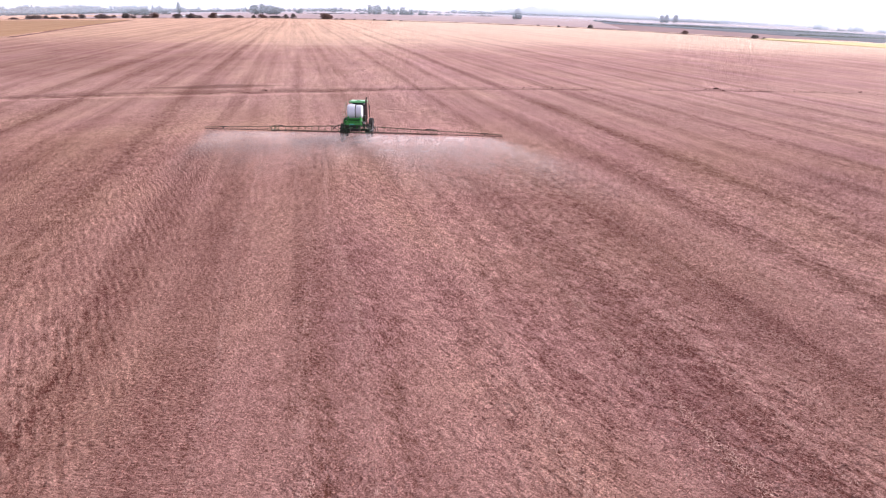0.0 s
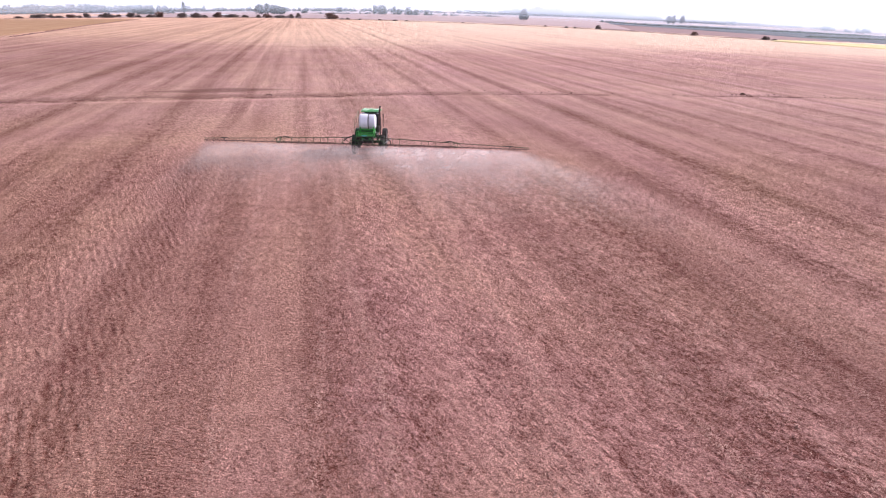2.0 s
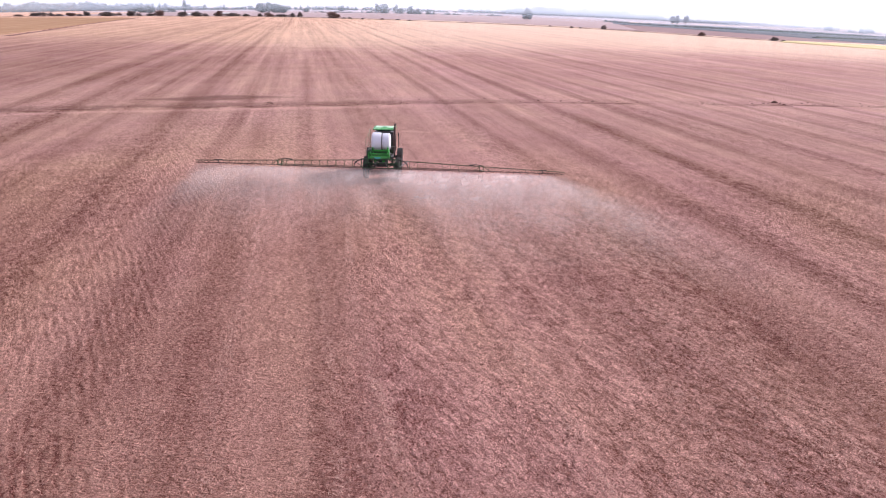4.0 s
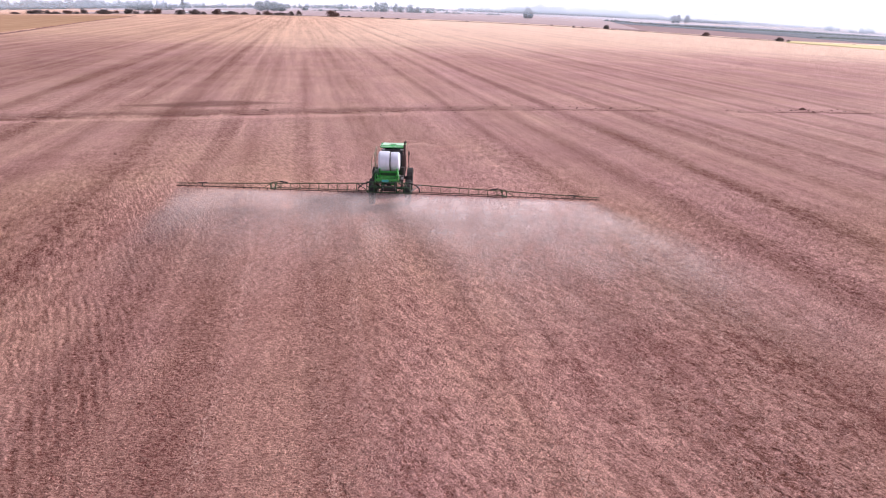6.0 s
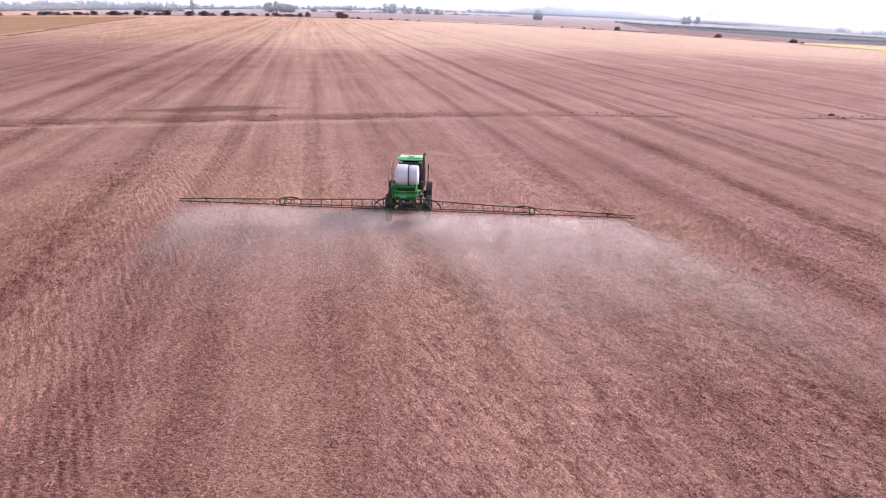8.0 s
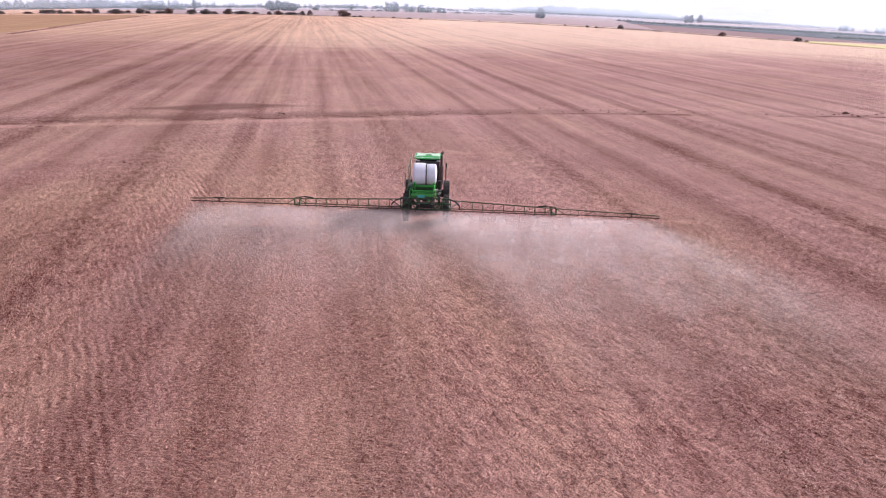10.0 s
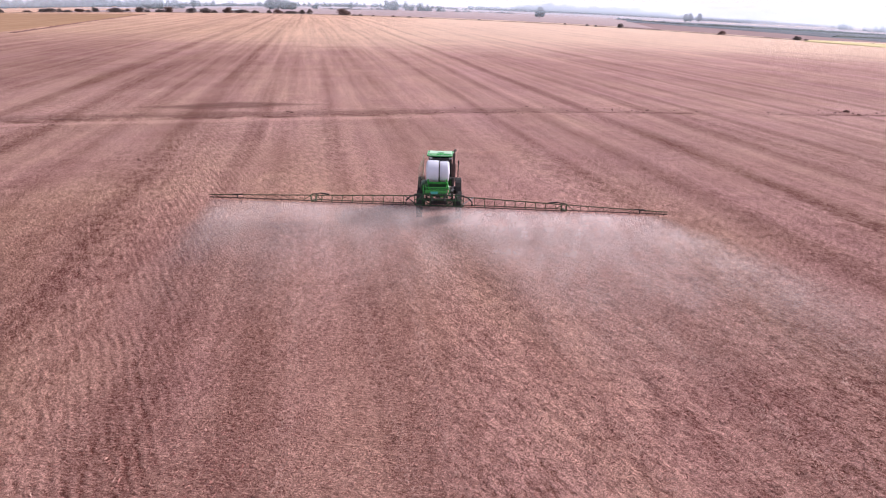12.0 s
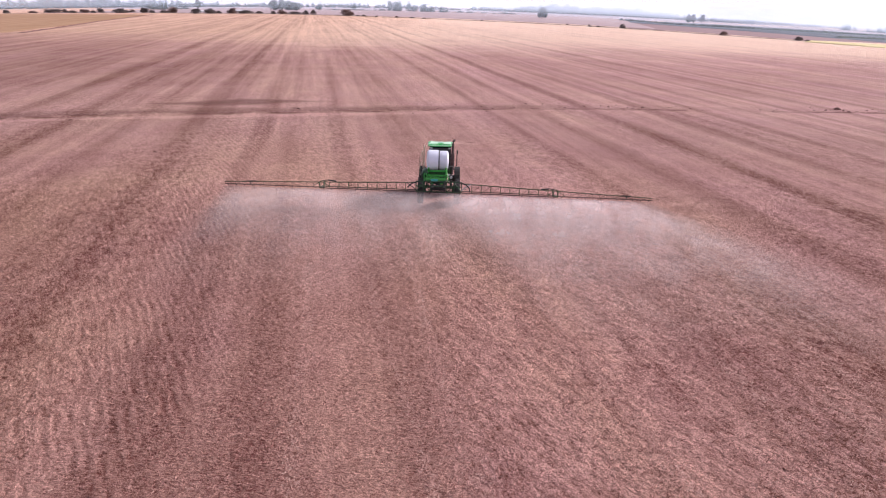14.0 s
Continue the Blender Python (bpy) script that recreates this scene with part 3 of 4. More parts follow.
build_ground()
build_straw()
strip("earth_bank", -90, 22, 0.5, [(-0.8, 0), (-0.5, 0.06), (-0.2, 0.15), (0.2, 0.11), (0.7, 0.05), (1.2, 0.09), (1.9, 0.05), (2.6, 0.08), (3.6, 0.05), (4.6, 0.06), (5.6, 0.03), (6.3, 0)], SOIL, "low dark bank of turned earth across the field", "earth bank", 0.22)
strip("low_bank", 14, 110, 0.5, [(-0.5, 0), (-0.25, 0.08), (0.0, 0.16), (0.3, 0.10), (0.7, 0)], SOIL, "low broken bank of turned earth", "earth bank", 0.24)
strip("second_rut", -60, 110, 0.9, [(3.4, 0), (3.7, 0.05), (4.1, 0.08), (4.5, 0)], SOIL, "faint second rut beside the bank", "rut", 0.16)


def build_clods():
    """Lumps of turned earth and dry weed along the cross track."""
    rng = random.Random(8)
    bm = bmesh.new()
    for k in range(172):
        at = rng.uniform(-80, 110)
        x, y = bank_line(at)
        y += rng.gauss(1.2, 1.6)
        if k >= 170:                     # two lie alone out on the stubble
            x, y = -26 + 1.1 * (k - 170), 14
        r = rng.uniform(0.05, 0.13) * (2.4 if rng.random() < 0.06 else 1)
        m = pose(x, y, land(x, y) + r * 0.25, rng.uniform(-20, 20), rng.uniform(-20, 20), rng.uniform(-40, 40)) @ Matrix.Diagonal((r * rng.uniform(1.2, 2.6), r, r * 0.55, 1))
        for v in bmesh.ops.create_icosphere(bm, subdivisions=1, radius=1, matrix=m)["verts"]:
            v.co += Vector((rng.gauss(0, 0.2), rng.gauss(0, 0.2), rng.gauss(0, 0.2))) * r
    tagged(part("earth_clods", bm, BANK), "dark clods of turned earth along the bank", "clods", kind="stuff")


build_clods()

slab("straw_field", [(-190, 250), (-338, 715), (-660, 950), (-760, 330)], 0.25, GOLD, "golden unharvested strip beside the stubble", "field")
slab("yellow_crop", [(238, 414), (262, 452), (430, 512), (350, 372)], 0.5, YELLOW, "bright yellow crop strip at the field edge", "crop")
slab("green_crop", [(225, 830), (276, 1044), (1150, 1500), (420, 545)], 0.7, HAZED_GREEN, "green crop field far off, haze mixed into its blue-green colour", "crop")
slab("distant_field", [(-900, 1560), (-1500, 3600), (2600, 3900), (330, 1130)], 0.5, HAZED_FIELD, "far fields near the horizon, haze mixed into their pale colour", "field", 40)
slab("distant_pasture", [(520, 1010), (330, 1120), (2500, 3600), (2300, 2050)], 0.6, HAZED_FIELD, "far fields near the horizon, haze mixed into their pale colour", "field", 40)
slab("fallow_field", [(146, 522), (226, 828), (405, 560), (262, 462)], 0.25, FALLOW, "dull mauve fallow field past the verge", "field")
slab("pale_field", [(-640, 1000), (-500, 1500), (330, 1250), (184, 522)], 0.65, PALE, "pale pinkish stubble field beyond the hedge", "field")


def verge(name, line, wide, high, label, mat):
    """A rough grassy strip along a field's edge. line: its corner points."""
    bm = bmesh.new()
    rows = []
    for (ax, ay), (bx, by) in zip(line, line[1:]):
        n = int(math.hypot(bx - ax, by - ay) / 4)
        nx, ny = (by - ay) / math.hypot(bx - ax, by - ay), (ax - bx) / math.hypot(bx - ax, by - ay)
        for k in range(n + 1):
            x, y = ax + (bx - ax) * k / n, ay + (by - ay) * k / n
            row = []
            for off, up in ((-0.5, -0.2), (-0.3, 0.5), (0.0, 1.0), (0.3, 0.6), (0.5, -0.2)):
                px, py = x + nx * off * wide, y + ny * off * wide
                row.append(bm.verts.new((px, py, land(px, py) + high * up * (0.75 + 0.7 * noise.noise((px * 0.15, py * 0.15, off))))))
            rows.append(row)
    for q, w in zip(rows, rows[1:]):
        for j in range(4):
            bm.faces.new((q[j], w[j], w[j + 1], q[j + 1]))
    return tagged(part(name, bm, mat, smooth=True), label, "grass verge", kind="structure")


verge("field_verge", [(-690, 1000), (-520, 925), (-377, 838), (-300, 778), (-230, 765), (-163, 712), (-110, 671), (3, 584), (141, 508), (210, 450), (256, 438), (330, 480)], 3.0, 0.55, "rough dry grass verge along the field edge", VERGE)
HEDGE_LINE = crop_cover("far_hedge_leaves", (0.05, 0.07, 0.07), (0.11, 0.13, 0.12))
verge("far_hedge", [(262, 1010), (300, 842), (410, 872), (500, 930), (620, 1010), (760, 1110)], 7.0, 3.4, "dark hedge between the far fields", HEDGE_LINE)
verge("crop_hedge", [(390, 640), (450, 690), (540, 760), (650, 850)], 6.0, 2.6, "dark hedge between the far fields", HEDGE_LINE)
verge("straw_verge", [(-186, 246), (-250, 430), (-336, 712)], 2.6, 0.5, "low dark verge between stubble and straw", BANK)


# ---- the crop sprayer ----
def build_wheel(parent, x, y, r, wide):
    side = 1 if x > 0 else -1
    wheel = new("wheel")
    wheel.parent = parent
    wheel.matrix_basis = pose(x, y, r)
    bm = bmesh.new()
    h = wide / 2
    lathe(bm, [(r * 0.60, -h * 0.75), (r * 0.66, -h), (r * 0.86, -h * 1.02), (r * 0.94, -h * 0.9), (r * 0.965, -h * 0.4), (r * 0.965, h * 0.4),
               (r * 0.94, h * 0.9), (r * 0.86, h * 1.02), (r * 0.66, h), (r * 0.60, h * 0.75)], steps=36)
    for k in range(22):
        t = 2 * math.pi * k / 22
        for s in (-1, 1):
            m = Matrix.Rotation(t + (0.07 if s > 0 else -0.07), 4, 'X')
            got = bmesh.ops.create_cube(bm, size=1, matrix=m @ pose(s * h * 0.48, 0, r * 0.975, 0, 0, s * 32) @ Matrix.Diagonal((h * 1.05, 0.045, 0.05, 1)))
    part("tyre", bm, BLACK, wheel, "black lugged tyre")
    bm = bmesh.new()
    lathe(bm, [(r * 0.61, -h * 0.7), (r * 0.58, -h * 0.5), (r * 0.30, -h * 0.25), (r * 0.28, 0), (r * 0.30, h * 0.25), (r * 0.58, h * 0.5), (r * 0.61, h * 0.7)], steps=28)
    lathe(bm, [(0.16, side * h * 0.2), (0.15, side * h * 0.75), (0.08, side * h * 0.9)], steps=18)
    for k in range(8):
        t = 2 * math.pi * k / 8
        box(bm, (side * h * 0.36, 0.22 * math.cos(t), 0.22 * math.sin(t)), (0.05, 0.04, 0.04), bevel=0)
    part("rim", bm, GREY, wheel, "dusty grey rim")


def build_body(sp):
    # chassis and axles
    bm = bmesh.new()
    for x in (-0.42, 0.36):
        box(bm, (x, 2.2, 1.32), (0.14, 5.0, 0.22))
    for y in (0.4, 1.4, 2.6, 3.8, 4.6):
        box(bm, (-0.03, y, 1.30), (0.75, 0.14, 0.16))
    part("chassis", bm, DARK_STEEL, sp, "dark steel frame")
    for y in (0.95, 3.75):
        bm = bmesh.new()
        tube(bm, [(-1.05, y, 1.12), (1.05, y, 1.12)], 0.10, 12)
        for x in (-1.0, 1.0):
            tube(bm, [(x, y, 1.25), (x, y, 0.85)], 0.11, 12)
            box(bm, (x, y, 0.9), (0.26, 0.26, 0.3))
            tube(bm, [(x * 0.8, y - 0.12, 1.62), (x * 0.8, y - 0.12, 1.1)], 0.06)
        part("axle", bm, DARK_STEEL, sp, "dark high-clearance axle")
    for x, y in ((-1.22, 0.95), (1.22, 0.95), (-1.22, 3.75), (1.22, 3.75)):
        build_wheel(sp, x, y, 0.86, 0.36)
    for x in (-1.24, 1.22):
        bm = bmesh.new()
        prev = None
        for k in range(9):
            t = radians(20 + 140 * k / 8)
            ring = [bm.verts.new((x + dx, 3.75 + (0.96 + dr) * math.cos(t), 0.86 + (0.96 + dr) * math.sin(t))) for dx, dr in ((-0.2, -0.02), (-0.19, 0.02), (0.19, 0.02), (0.2, -0.02))]
            if prev:
                for j in range(4):
                    bm.faces.new((prev[j], prev[(j + 1) % 4], ring[(j + 1) % 4], ring[j]))
            prev = ring
        part("mudguard", bm, BLACK, sp, "black mudguard")

    # tank: two drums in one lying across the frame, the wider one higher, with dished ends
    bm = bmesh.new()
    prof = []
    for x0, x1, r, flat in ((-0.755, 0.10, 0.685, 8), (0.10, 0.755, 0.635, 8)):
        for k in range(19):
            q = -1 + 2 * k / 18
            edge = (1 - abs(q) ** flat) ** 0.42
            keep = 0.0 if (q < 0) == (x0 < 0) else 0.975
            prof.append((r * max(edge, keep) + 0.004, (x0 + x1) / 2 + (x1 - x0) / 2 * q))
    lathe(bm, prof, pose(-0.14, 1.95, 2.70) @ Matrix.Diagonal((1, 1.10, 1, 1)), 48)
    tank = part("tank", bm, TANK, sp, "white plastic tank", True)
    bm = bmesh.new()
    lathe(bm, [(0.60, -0.04), (0.672, -0.035), (0.672, 0.035), (0.60, 0.04)], pose(-0.04, 1.95, 2.70) @ Matrix.Diagonal((1, 1.10, 1, 1)), 48)
    part("strap", bm, DARK_STEEL, tank, "dark steel tank strap")
    for x in (-0.72, 0.44):
        bm = bmesh.new()
        box(bm, (x, 1.95, 1.78), (0.09, 1.3, 0.72))
        box(bm, (x, 1.25, 2.0), (0.10, 0.12, 0.8), (18, 0, 0))
        part("tank_cradle", bm, GREEN, sp, "green tank cradle")

    # rear hood: an open green trough with a bar frame on it
    bm = bmesh.new()
    box(bm, (-0.20, 0.63, 1.73), (1.40, 0.06, 0.20), (-10, 0, 0), 0.03)
    box(bm, (-0.20, 1.26, 2.10), (1.30, 0.05, 0.12), (8, 0, 0), 0.02)
    for s in (-1, 1):
        box(bm, (-0.20 + s * 0.64, 0.95, 1.93), (0.05, 0.62, 0.24), (0, s * 14, 0), 0.02)
    box(bm, (-0.20, 0.80, 1.84), (1.1, 0.10, 0.06), bevel=0.02)
    hood = part("rear_hood", bm, GREEN, sp, "glossy green rear hood")
    # tray in darker green: the shade behind the bars is put into its colour
    bm = bmesh.new()
    box(bm, (-0.20, 1.00, 1.60), (1.20, 0.50, 0.40), bevel=0.05)
    box(bm, (-0.20, 1.28, 1.94), (1.26, 0.05, 0.30), (8, 0, 0), 0.02)
    part("hood_tray", bm, RACK_GREEN, hood, "tray in darker green, shade put into its colour")
    bm = bmesh.new()
    for x in (-0.66, -0.42, 0.08, 0.30):
        tube(bm, [(x, 0.70, 1.86), (x + 0.05, 0.58, 1.60), (x - 0.04, 0.62, 1.34), (x + 0.08, 0.75, 1.16)], 0.028)
    box(bm, (-0.05, 0.60, 1.44), (0.36, 0.12, 0.16), bevel=0.03)
    part("valve_block", bm, DARK_STEEL, hood, "dark valves and hoses")
    for x in (-0.50, 0.16):
        bm = bmesh.new()
        box(bm, (x, 0.56, 1.44), (0.20, 0.06, 0.10), bevel=0.02)
        part("hose_clamp", bm, GREEN, hood, "small green bracket")
    bm = bmesh.new()
    tube(bm, [(-0.92, 1.28, 2.16), (-0.84, 0.62, 2.0), (0.44, 0.62, 2.0), (0.52, 1.28, 2.18)], 0.035)
    tube(bm, [(-0.88, 0.95, 1.6), (-0.92, 1.28, 2.16), (0.52, 1.28, 2.18), (0.50, 0.95, 1.6)], 0.03)
    for x in (-0.6, -0.2, 0.2):
        tube(bm, [(x, 0.62, 2.0), (x, 0.6, 1.86)], 0.022)
    tube(bm, [(0.40, 1.20, 2.30), (0.52, 0.86, 2.12), (0.62, 0.62, 1.80), (0.56, 0.55, 1.56)], 0.032)
    tube(bm, [(-0.92, 1.20, 2.20), (-1.00, 0.80, 1.95), (-0.98, 0.60, 1.60)], 0.032)
    part("hood_rail", bm, GREEN, hood, "green tube rail")
    bm = bmesh.new()
    box(bm, (-0.32, 0.565, 1.68), (0.46, 0.02, 0.16), (-10, 0, 0), 0.008)
    part("plate", bm, PLATE, hood, "small turquoise plate")
    for x in (-0.78, 0.40):
        bm = bmesh.new()
        box(bm, (x, 0.575, 1.52), (0.16, 0.05, 0.08), (-10, 0, 0), 0.02)
        part("rear_light", bm, RUST, hood, "dull red rear light")

    # cab
    bm = bmesh.new()
    box(bm, (0.0, 3.75, 1.72), (1.50, 1.45, 0.52), bevel=0.06)
    for x in (-0.70, 0.70):
        for y, lean in ((3.06, 4), (4.42, -6)):
            box(bm, (x, y, 2.60), (0.09, 0.10, 1.42), (lean, 0, 0), 0.02)
    box(bm, (0, 3.07, 3.22), (1.45, 0.10, 0.12), (0, 0, 0), 0.02)
    box(bm, (0, 4.4, 3.22), (1.45, 0.10, 0.12), (0, 0, 0), 0.02)
    cab = part("cab", bm, DARK_STEEL, sp, "dark cab frame")
    for at, size in (((0, 3.07, 2.56), (1.32, 0.02, 1.22)), ((0, 4.43, 2.56), (1.32, 0.02, 1.22)), ((-0.72, 3.75, 2.56), (0.02, 1.24, 1.22)), ((0.72, 3.75, 2.56), (0.02, 1.24, 1.22))):
        bm = bmesh.new()
        box(bm, at, size, bevel=0.006)
        part("cab_window", bm, CAB_GLASS, cab, "dark tinted cab glass")
    bm = bmesh.new()
    box(bm, (0.02, 3.72, 3.435), (1.76, 1.30, 0.11), bevel=0.05)
    box(bm, (0.02, 3.72, 3.49), (1.40, 0.98, 0.06), bevel=0.03)
    roof = part("cab_roof", bm, GREEN_TOP, sp, "bright green sunlit cab roof")
    # raised pale shapes in place of the bright reflections on the roof
    for side in (-1, 1):
        bm = bmesh.new()
        ring = [(0.10, 3.98), (0.72, 4.16), (0.74, 3.30), (0.30, 3.34), (0.12, 3.66)]
        low = [bm.verts.new((0.02 + side * x, y, 3.50)) for x, y in ring]
        high = [bm.verts.new((0.02 + side * x * 0.97, y, 3.545)) for x, y in ring]
        bm.faces.new(high)
        bm.faces.new(low[::-1])
        for j in range(5):
            bm.faces.new((low[j], low[(j + 1) % 5], high[(j + 1) % 5], high[j]))
        part("roof_highlight", bm, ROOF_PALE, roof, "pale green shape painted as a highlight on the roof")
    # pale strip for the bright reflection along the rear edge
    bm = bmesh.new()
    box(bm, (0.02, 3.11, 3.46), (1.66, 0.08, 0.05), bevel=0.02)
    part("roof_lip", bm, ROOF_PALE, roof, "pale strip painted as a highlight along the roof edge")
    bm = bmesh.new()
    box(bm, (0.05, 3.72, 3.55), (0.36, 0.30, 0.08), bevel=0.03)
    part("roof_hatch", bm, ROOF_PALE, roof, "small pale hatch")
    for x in (-0.62, 0.66):
        bm = bmesh.new()
        box(bm, (x, 2.99, 3.30), (0.20, 0.06, 0.09), bevel=0.02)
        part("work_lamp", bm, GREY, roof, "grey work lamp")

    # things along the sides
    bm = bmesh.new()
    box(bm, (-1.00, 1.45, 1.72), (0.34, 1.05, 0.46), bevel=0.06)
    box(bm, (-1.00, 0.98, 1.98), (0.30, 0.10, 0.14), bevel=0.03)
    part("side_locker", bm, RACK_GREEN, sp, "dark green side locker")
    bm = bmesh.new()
    tube(bm, [(0.86, 2.6, 1.75), (0.86, 2.6, 2.3), (0.87, 2.6, 3.72), (0.89, 2.55, 3.88), (0.95, 2.45, 3.98)], 0.085, 12)
    tube(bm, [(0.86, 2.6, 1.9), (0.86, 2.6, 3.05)], 0.13, 14)
    part("exhaust_stack", bm, SOOT, sp, "dark sooty exhaust stack")
    bm = bmesh.new()
    tube(bm, [(0.80, 1.7, 1.85), (0.80, 1.7, 2.28)], 0.13, 16)
    tube(bm, [(0.80, 1.7, 2.28), (0.80, 1.7, 2.38)], 0.15, 16)
    part("air_cleaner", bm, DARK_STEEL, sp, "dark air cleaner can")
    bm = bmesh.new()
    box(bm, (0.74, 1.15, 1.72), (0.30, 0.36, 0.40), bevel=0.04)
    tube(bm, [(0.60, 0.8, 1.9), (0.72, 0.7, 1.75), (0.80, 0.75, 1.4), (0.66, 0.7, 1.2)], 0.035)
    tube(bm, [(0.52, 0.75, 1.7), (0.62, 0.6, 1.5), (0.88, 0.55, 1.42)], 0.03)
    pump = part("pump_box", bm, DARK_STEEL, sp, "dark pump and hoses")
    for at, size in (((0.62, 0.92, 1.98), (0.12, 0.10, 0.10)), ((0.80, 0.90, 1.80), (0.14, 0.08, 0.16)), ((0.68, 0.88, 1.52), (0.10, 0.08, 0.12))):
        bm = bmesh.new()
        box(bm, at, size, (0, 20, 10), 0.02)
        part("filter_cup", bm, GREY, pump, "pale grey filter cup")
    bm = bmesh.new()
    tube(bm, [(0.9, 3.0, 2.0), (1.16, 2.75, 2.15), (1.16, 2.7, 3.28)], 0.028)
    box(bm, (1.17, 2.68, 3.10), (0.09, 0.05, 0.24), bevel=0.02)
    part("mirror", bm, DARK_STEEL, sp, "dark mirror on its bracket")
    bm = bmesh.new()
    box(bm, (-1.02, 2.4, 1.66), (0.50, 1.3, 0.06), bevel=0.015)
    for k in range(7):
        box(bm, (-1.02, 1.9 + 0.17 * k, 1.70), (0.48, 0.03, 0.03), bevel=0)
    part("platform", bm, DARK_STEEL, sp, "dark walkway grating")
    bm = bmesh.new()
    tube(bm, [(-1.08, 1.85, 1.68), (-1.08, 1.85, 2.9), (-1.08, 2.35, 3.5), (-1.08, 3.0, 3.5), (-1.08, 3.0, 1.7)], 0.022)
    tube(bm, [(-1.30, 1.8, 1.68), (-1.33, 1.85, 2.75), (-1.22, 2.4, 3.1), (-1.22, 3.0, 3.1), (-1.22, 3.0, 1.7)], 0.022)
    tube(bm, [(-1.08, 1.85, 2.3), (-1.08, 3.0, 2.3)], 0.022)
    tube(bm, [(-1.31, 1.82, 2.3), (-1.22, 3.0, 2.4)], 0.022)
    part("handrail", bm, CREAM, sp, "cream painted handrail")
    bm = bmesh.new()
    for x in (-1.34, -1.02):
        tube(bm, [(x, 3.0, 1.66), (x, 3.1, 0.6)], 0.025)
    for k in range(4):
        box(bm, (-1.18, 3.02 + 0.025 * k, 1.5 - 0.26 * k), (0.32, 0.09, 0.03), bevel=0.008)
    part("ladder", bm, DARK_STEEL, sp, "dark access ladder")
    bm = bmesh.new()
    lathe(bm, [(0.17, -0.42), (0.21, -0.36), (0.21, 0.36), (0.17, 0.42)], pose(-0.93, 1.35, 2.02, 0, 0, 90), 20)
    part("side_tank", bm, RACK_GREEN, sp, "small dark green rinse tank", True)


def wing_line(side, x):
    """Bottom and top of a boom wing at x metres from the middle: it leans with the boom."""
    x = abs(x)
    if side < 0:
        return 1.08 + 0.0095 * x, 1.72 - 0.36 * min(1, x / 14) ** 0.75
    return 1.08 - 0.0140 * x, 1.72 - 0.70 * min(1, x / 14) ** 0.92


def build_wing(sp, side):
    end, hinge = 14.0, 7.65
    P = lambda x, y, z: (side * x, y, z)
    low = lambda x: wing_line(side, x)[0]
    top = lambda x: max(wing_line(side, x)[1], low(x) + 0.13)
    bm = bmesh.new()
    xs = [1.5 + (hinge - 1.5) * k / 10 for k in range(11)]
    tube(bm, [P(x, 0.02, top(x)) for x in xs], 0.030)
    xs2 = [hinge + (end - hinge) * k / 10 for k in range(11)]
    tube(bm, [P(x, 0.02, top(x)) for x in xs2], 0.026)
    wing = part("boom_wing", bm, BOOM_GREEN, sp, "long green lattice spray boom wing")
    bm = bmesh.new()
    tube(bm, [P(x, -0.17, low(x)) for x in xs], 0.032)
    tube(bm, [P(x, 0.22, low(x)) for x in xs], 0.030)
    tube(bm, [P(x, 0.0, low(x)) for x in xs2], 0.028)
    part("bottom_tube", bm, RUST, wing, "dusty brown bottom tubes")
    # lattice bars, one by one
    n = 0
    for a, b, count in ((2.16, hinge - 0.5, 9), (hinge + 0.55, end - 0.2, 13)):
        step = (b - a) / (count - 1)
        for k in range(count):
            x = a + step * k
            bm = bmesh.new()
            inner = x < hinge
            if inner:
                tube(bm, [P(x, -0.17, low(x)), P(x, 0.02, top(x)), P(x, 0.22, low(x))], 0.016, 6)
                tube(bm, [P(x, -0.17, low(x)), P(x, 0.22, low(x))], 0.014, 6)
            else:
                tube(bm, [P(x, 0, low(x)), P(x, 0.02, top(x))], 0.014, 6)
            part("strut", bm, BOOM_GREEN if inner else RUST, wing)
            if k + 1 < count:
                bm = bmesh.new()
                y = -0.14 if k % 2 else 0.18
                tube(bm, [P(x, y if inner else 0, low(x)), P(x + step, 0.02, top(x + step))], 0.009, 5)
                part("brace", bm, RUST, wing)
    # fold joint between the two sections
    bm = bmesh.new()
    x = hinge
    z0, z1 = low(x), top(x)
    for dx in (-0.16, 0.14):
        box(bm, P(x + dx, 0.02, (z0 + z1) / 2), (0.05, 0.30, z1 - z0 + 0.06), bevel=0.015)
    tube(bm, [P(x - 0.34, 0.0, z1 + 0.02), P(x - 0.06, 0.0, z1 + 0.11), P(x + 0.16, 0.0, z1 + 0.02)], 0.028)
    tube(bm, [P(x - 0.5, 0.05, z0 + 0.05), P(x - 0.1, 0.0, z1)], 0.024)
    tube(bm, [P(x + 0.14, 0.0, z1), P(x + 0.62, 0.0, z0 + 0.03)], 0.022)
    tube(bm, [P(x, -0.18, z0 + 0.03), P(x, 0.22, z0 + 0.03)], 0.05, 10)
    box(bm, P(x + 0.02, 0.0, z0 - 0.02), (0.26, 0.26, 0.07), bevel=0.02)
    part("fold_joint", bm, BOOM_GREEN, wing, "bulky green fold joint")
    bm = bmesh.new()
    tube(bm, [P(x - 0.98, -0.06, z1 + 0.10), P(x - 0.45, -0.06, z1 + 0.17)], 0.045, 10)
    tube(bm, [P(x - 0.45, -0.06, z1 + 0.17), P(x - 0.05, -0.06, z1 + 0.10)], 0.022, 8)
    part("fold_cylinder", bm, DARK_STEEL, wing, "dark hydraulic cylinder")
    # tip section joint with its drop leg
    bm = bmesh.new()
    x = 12.3
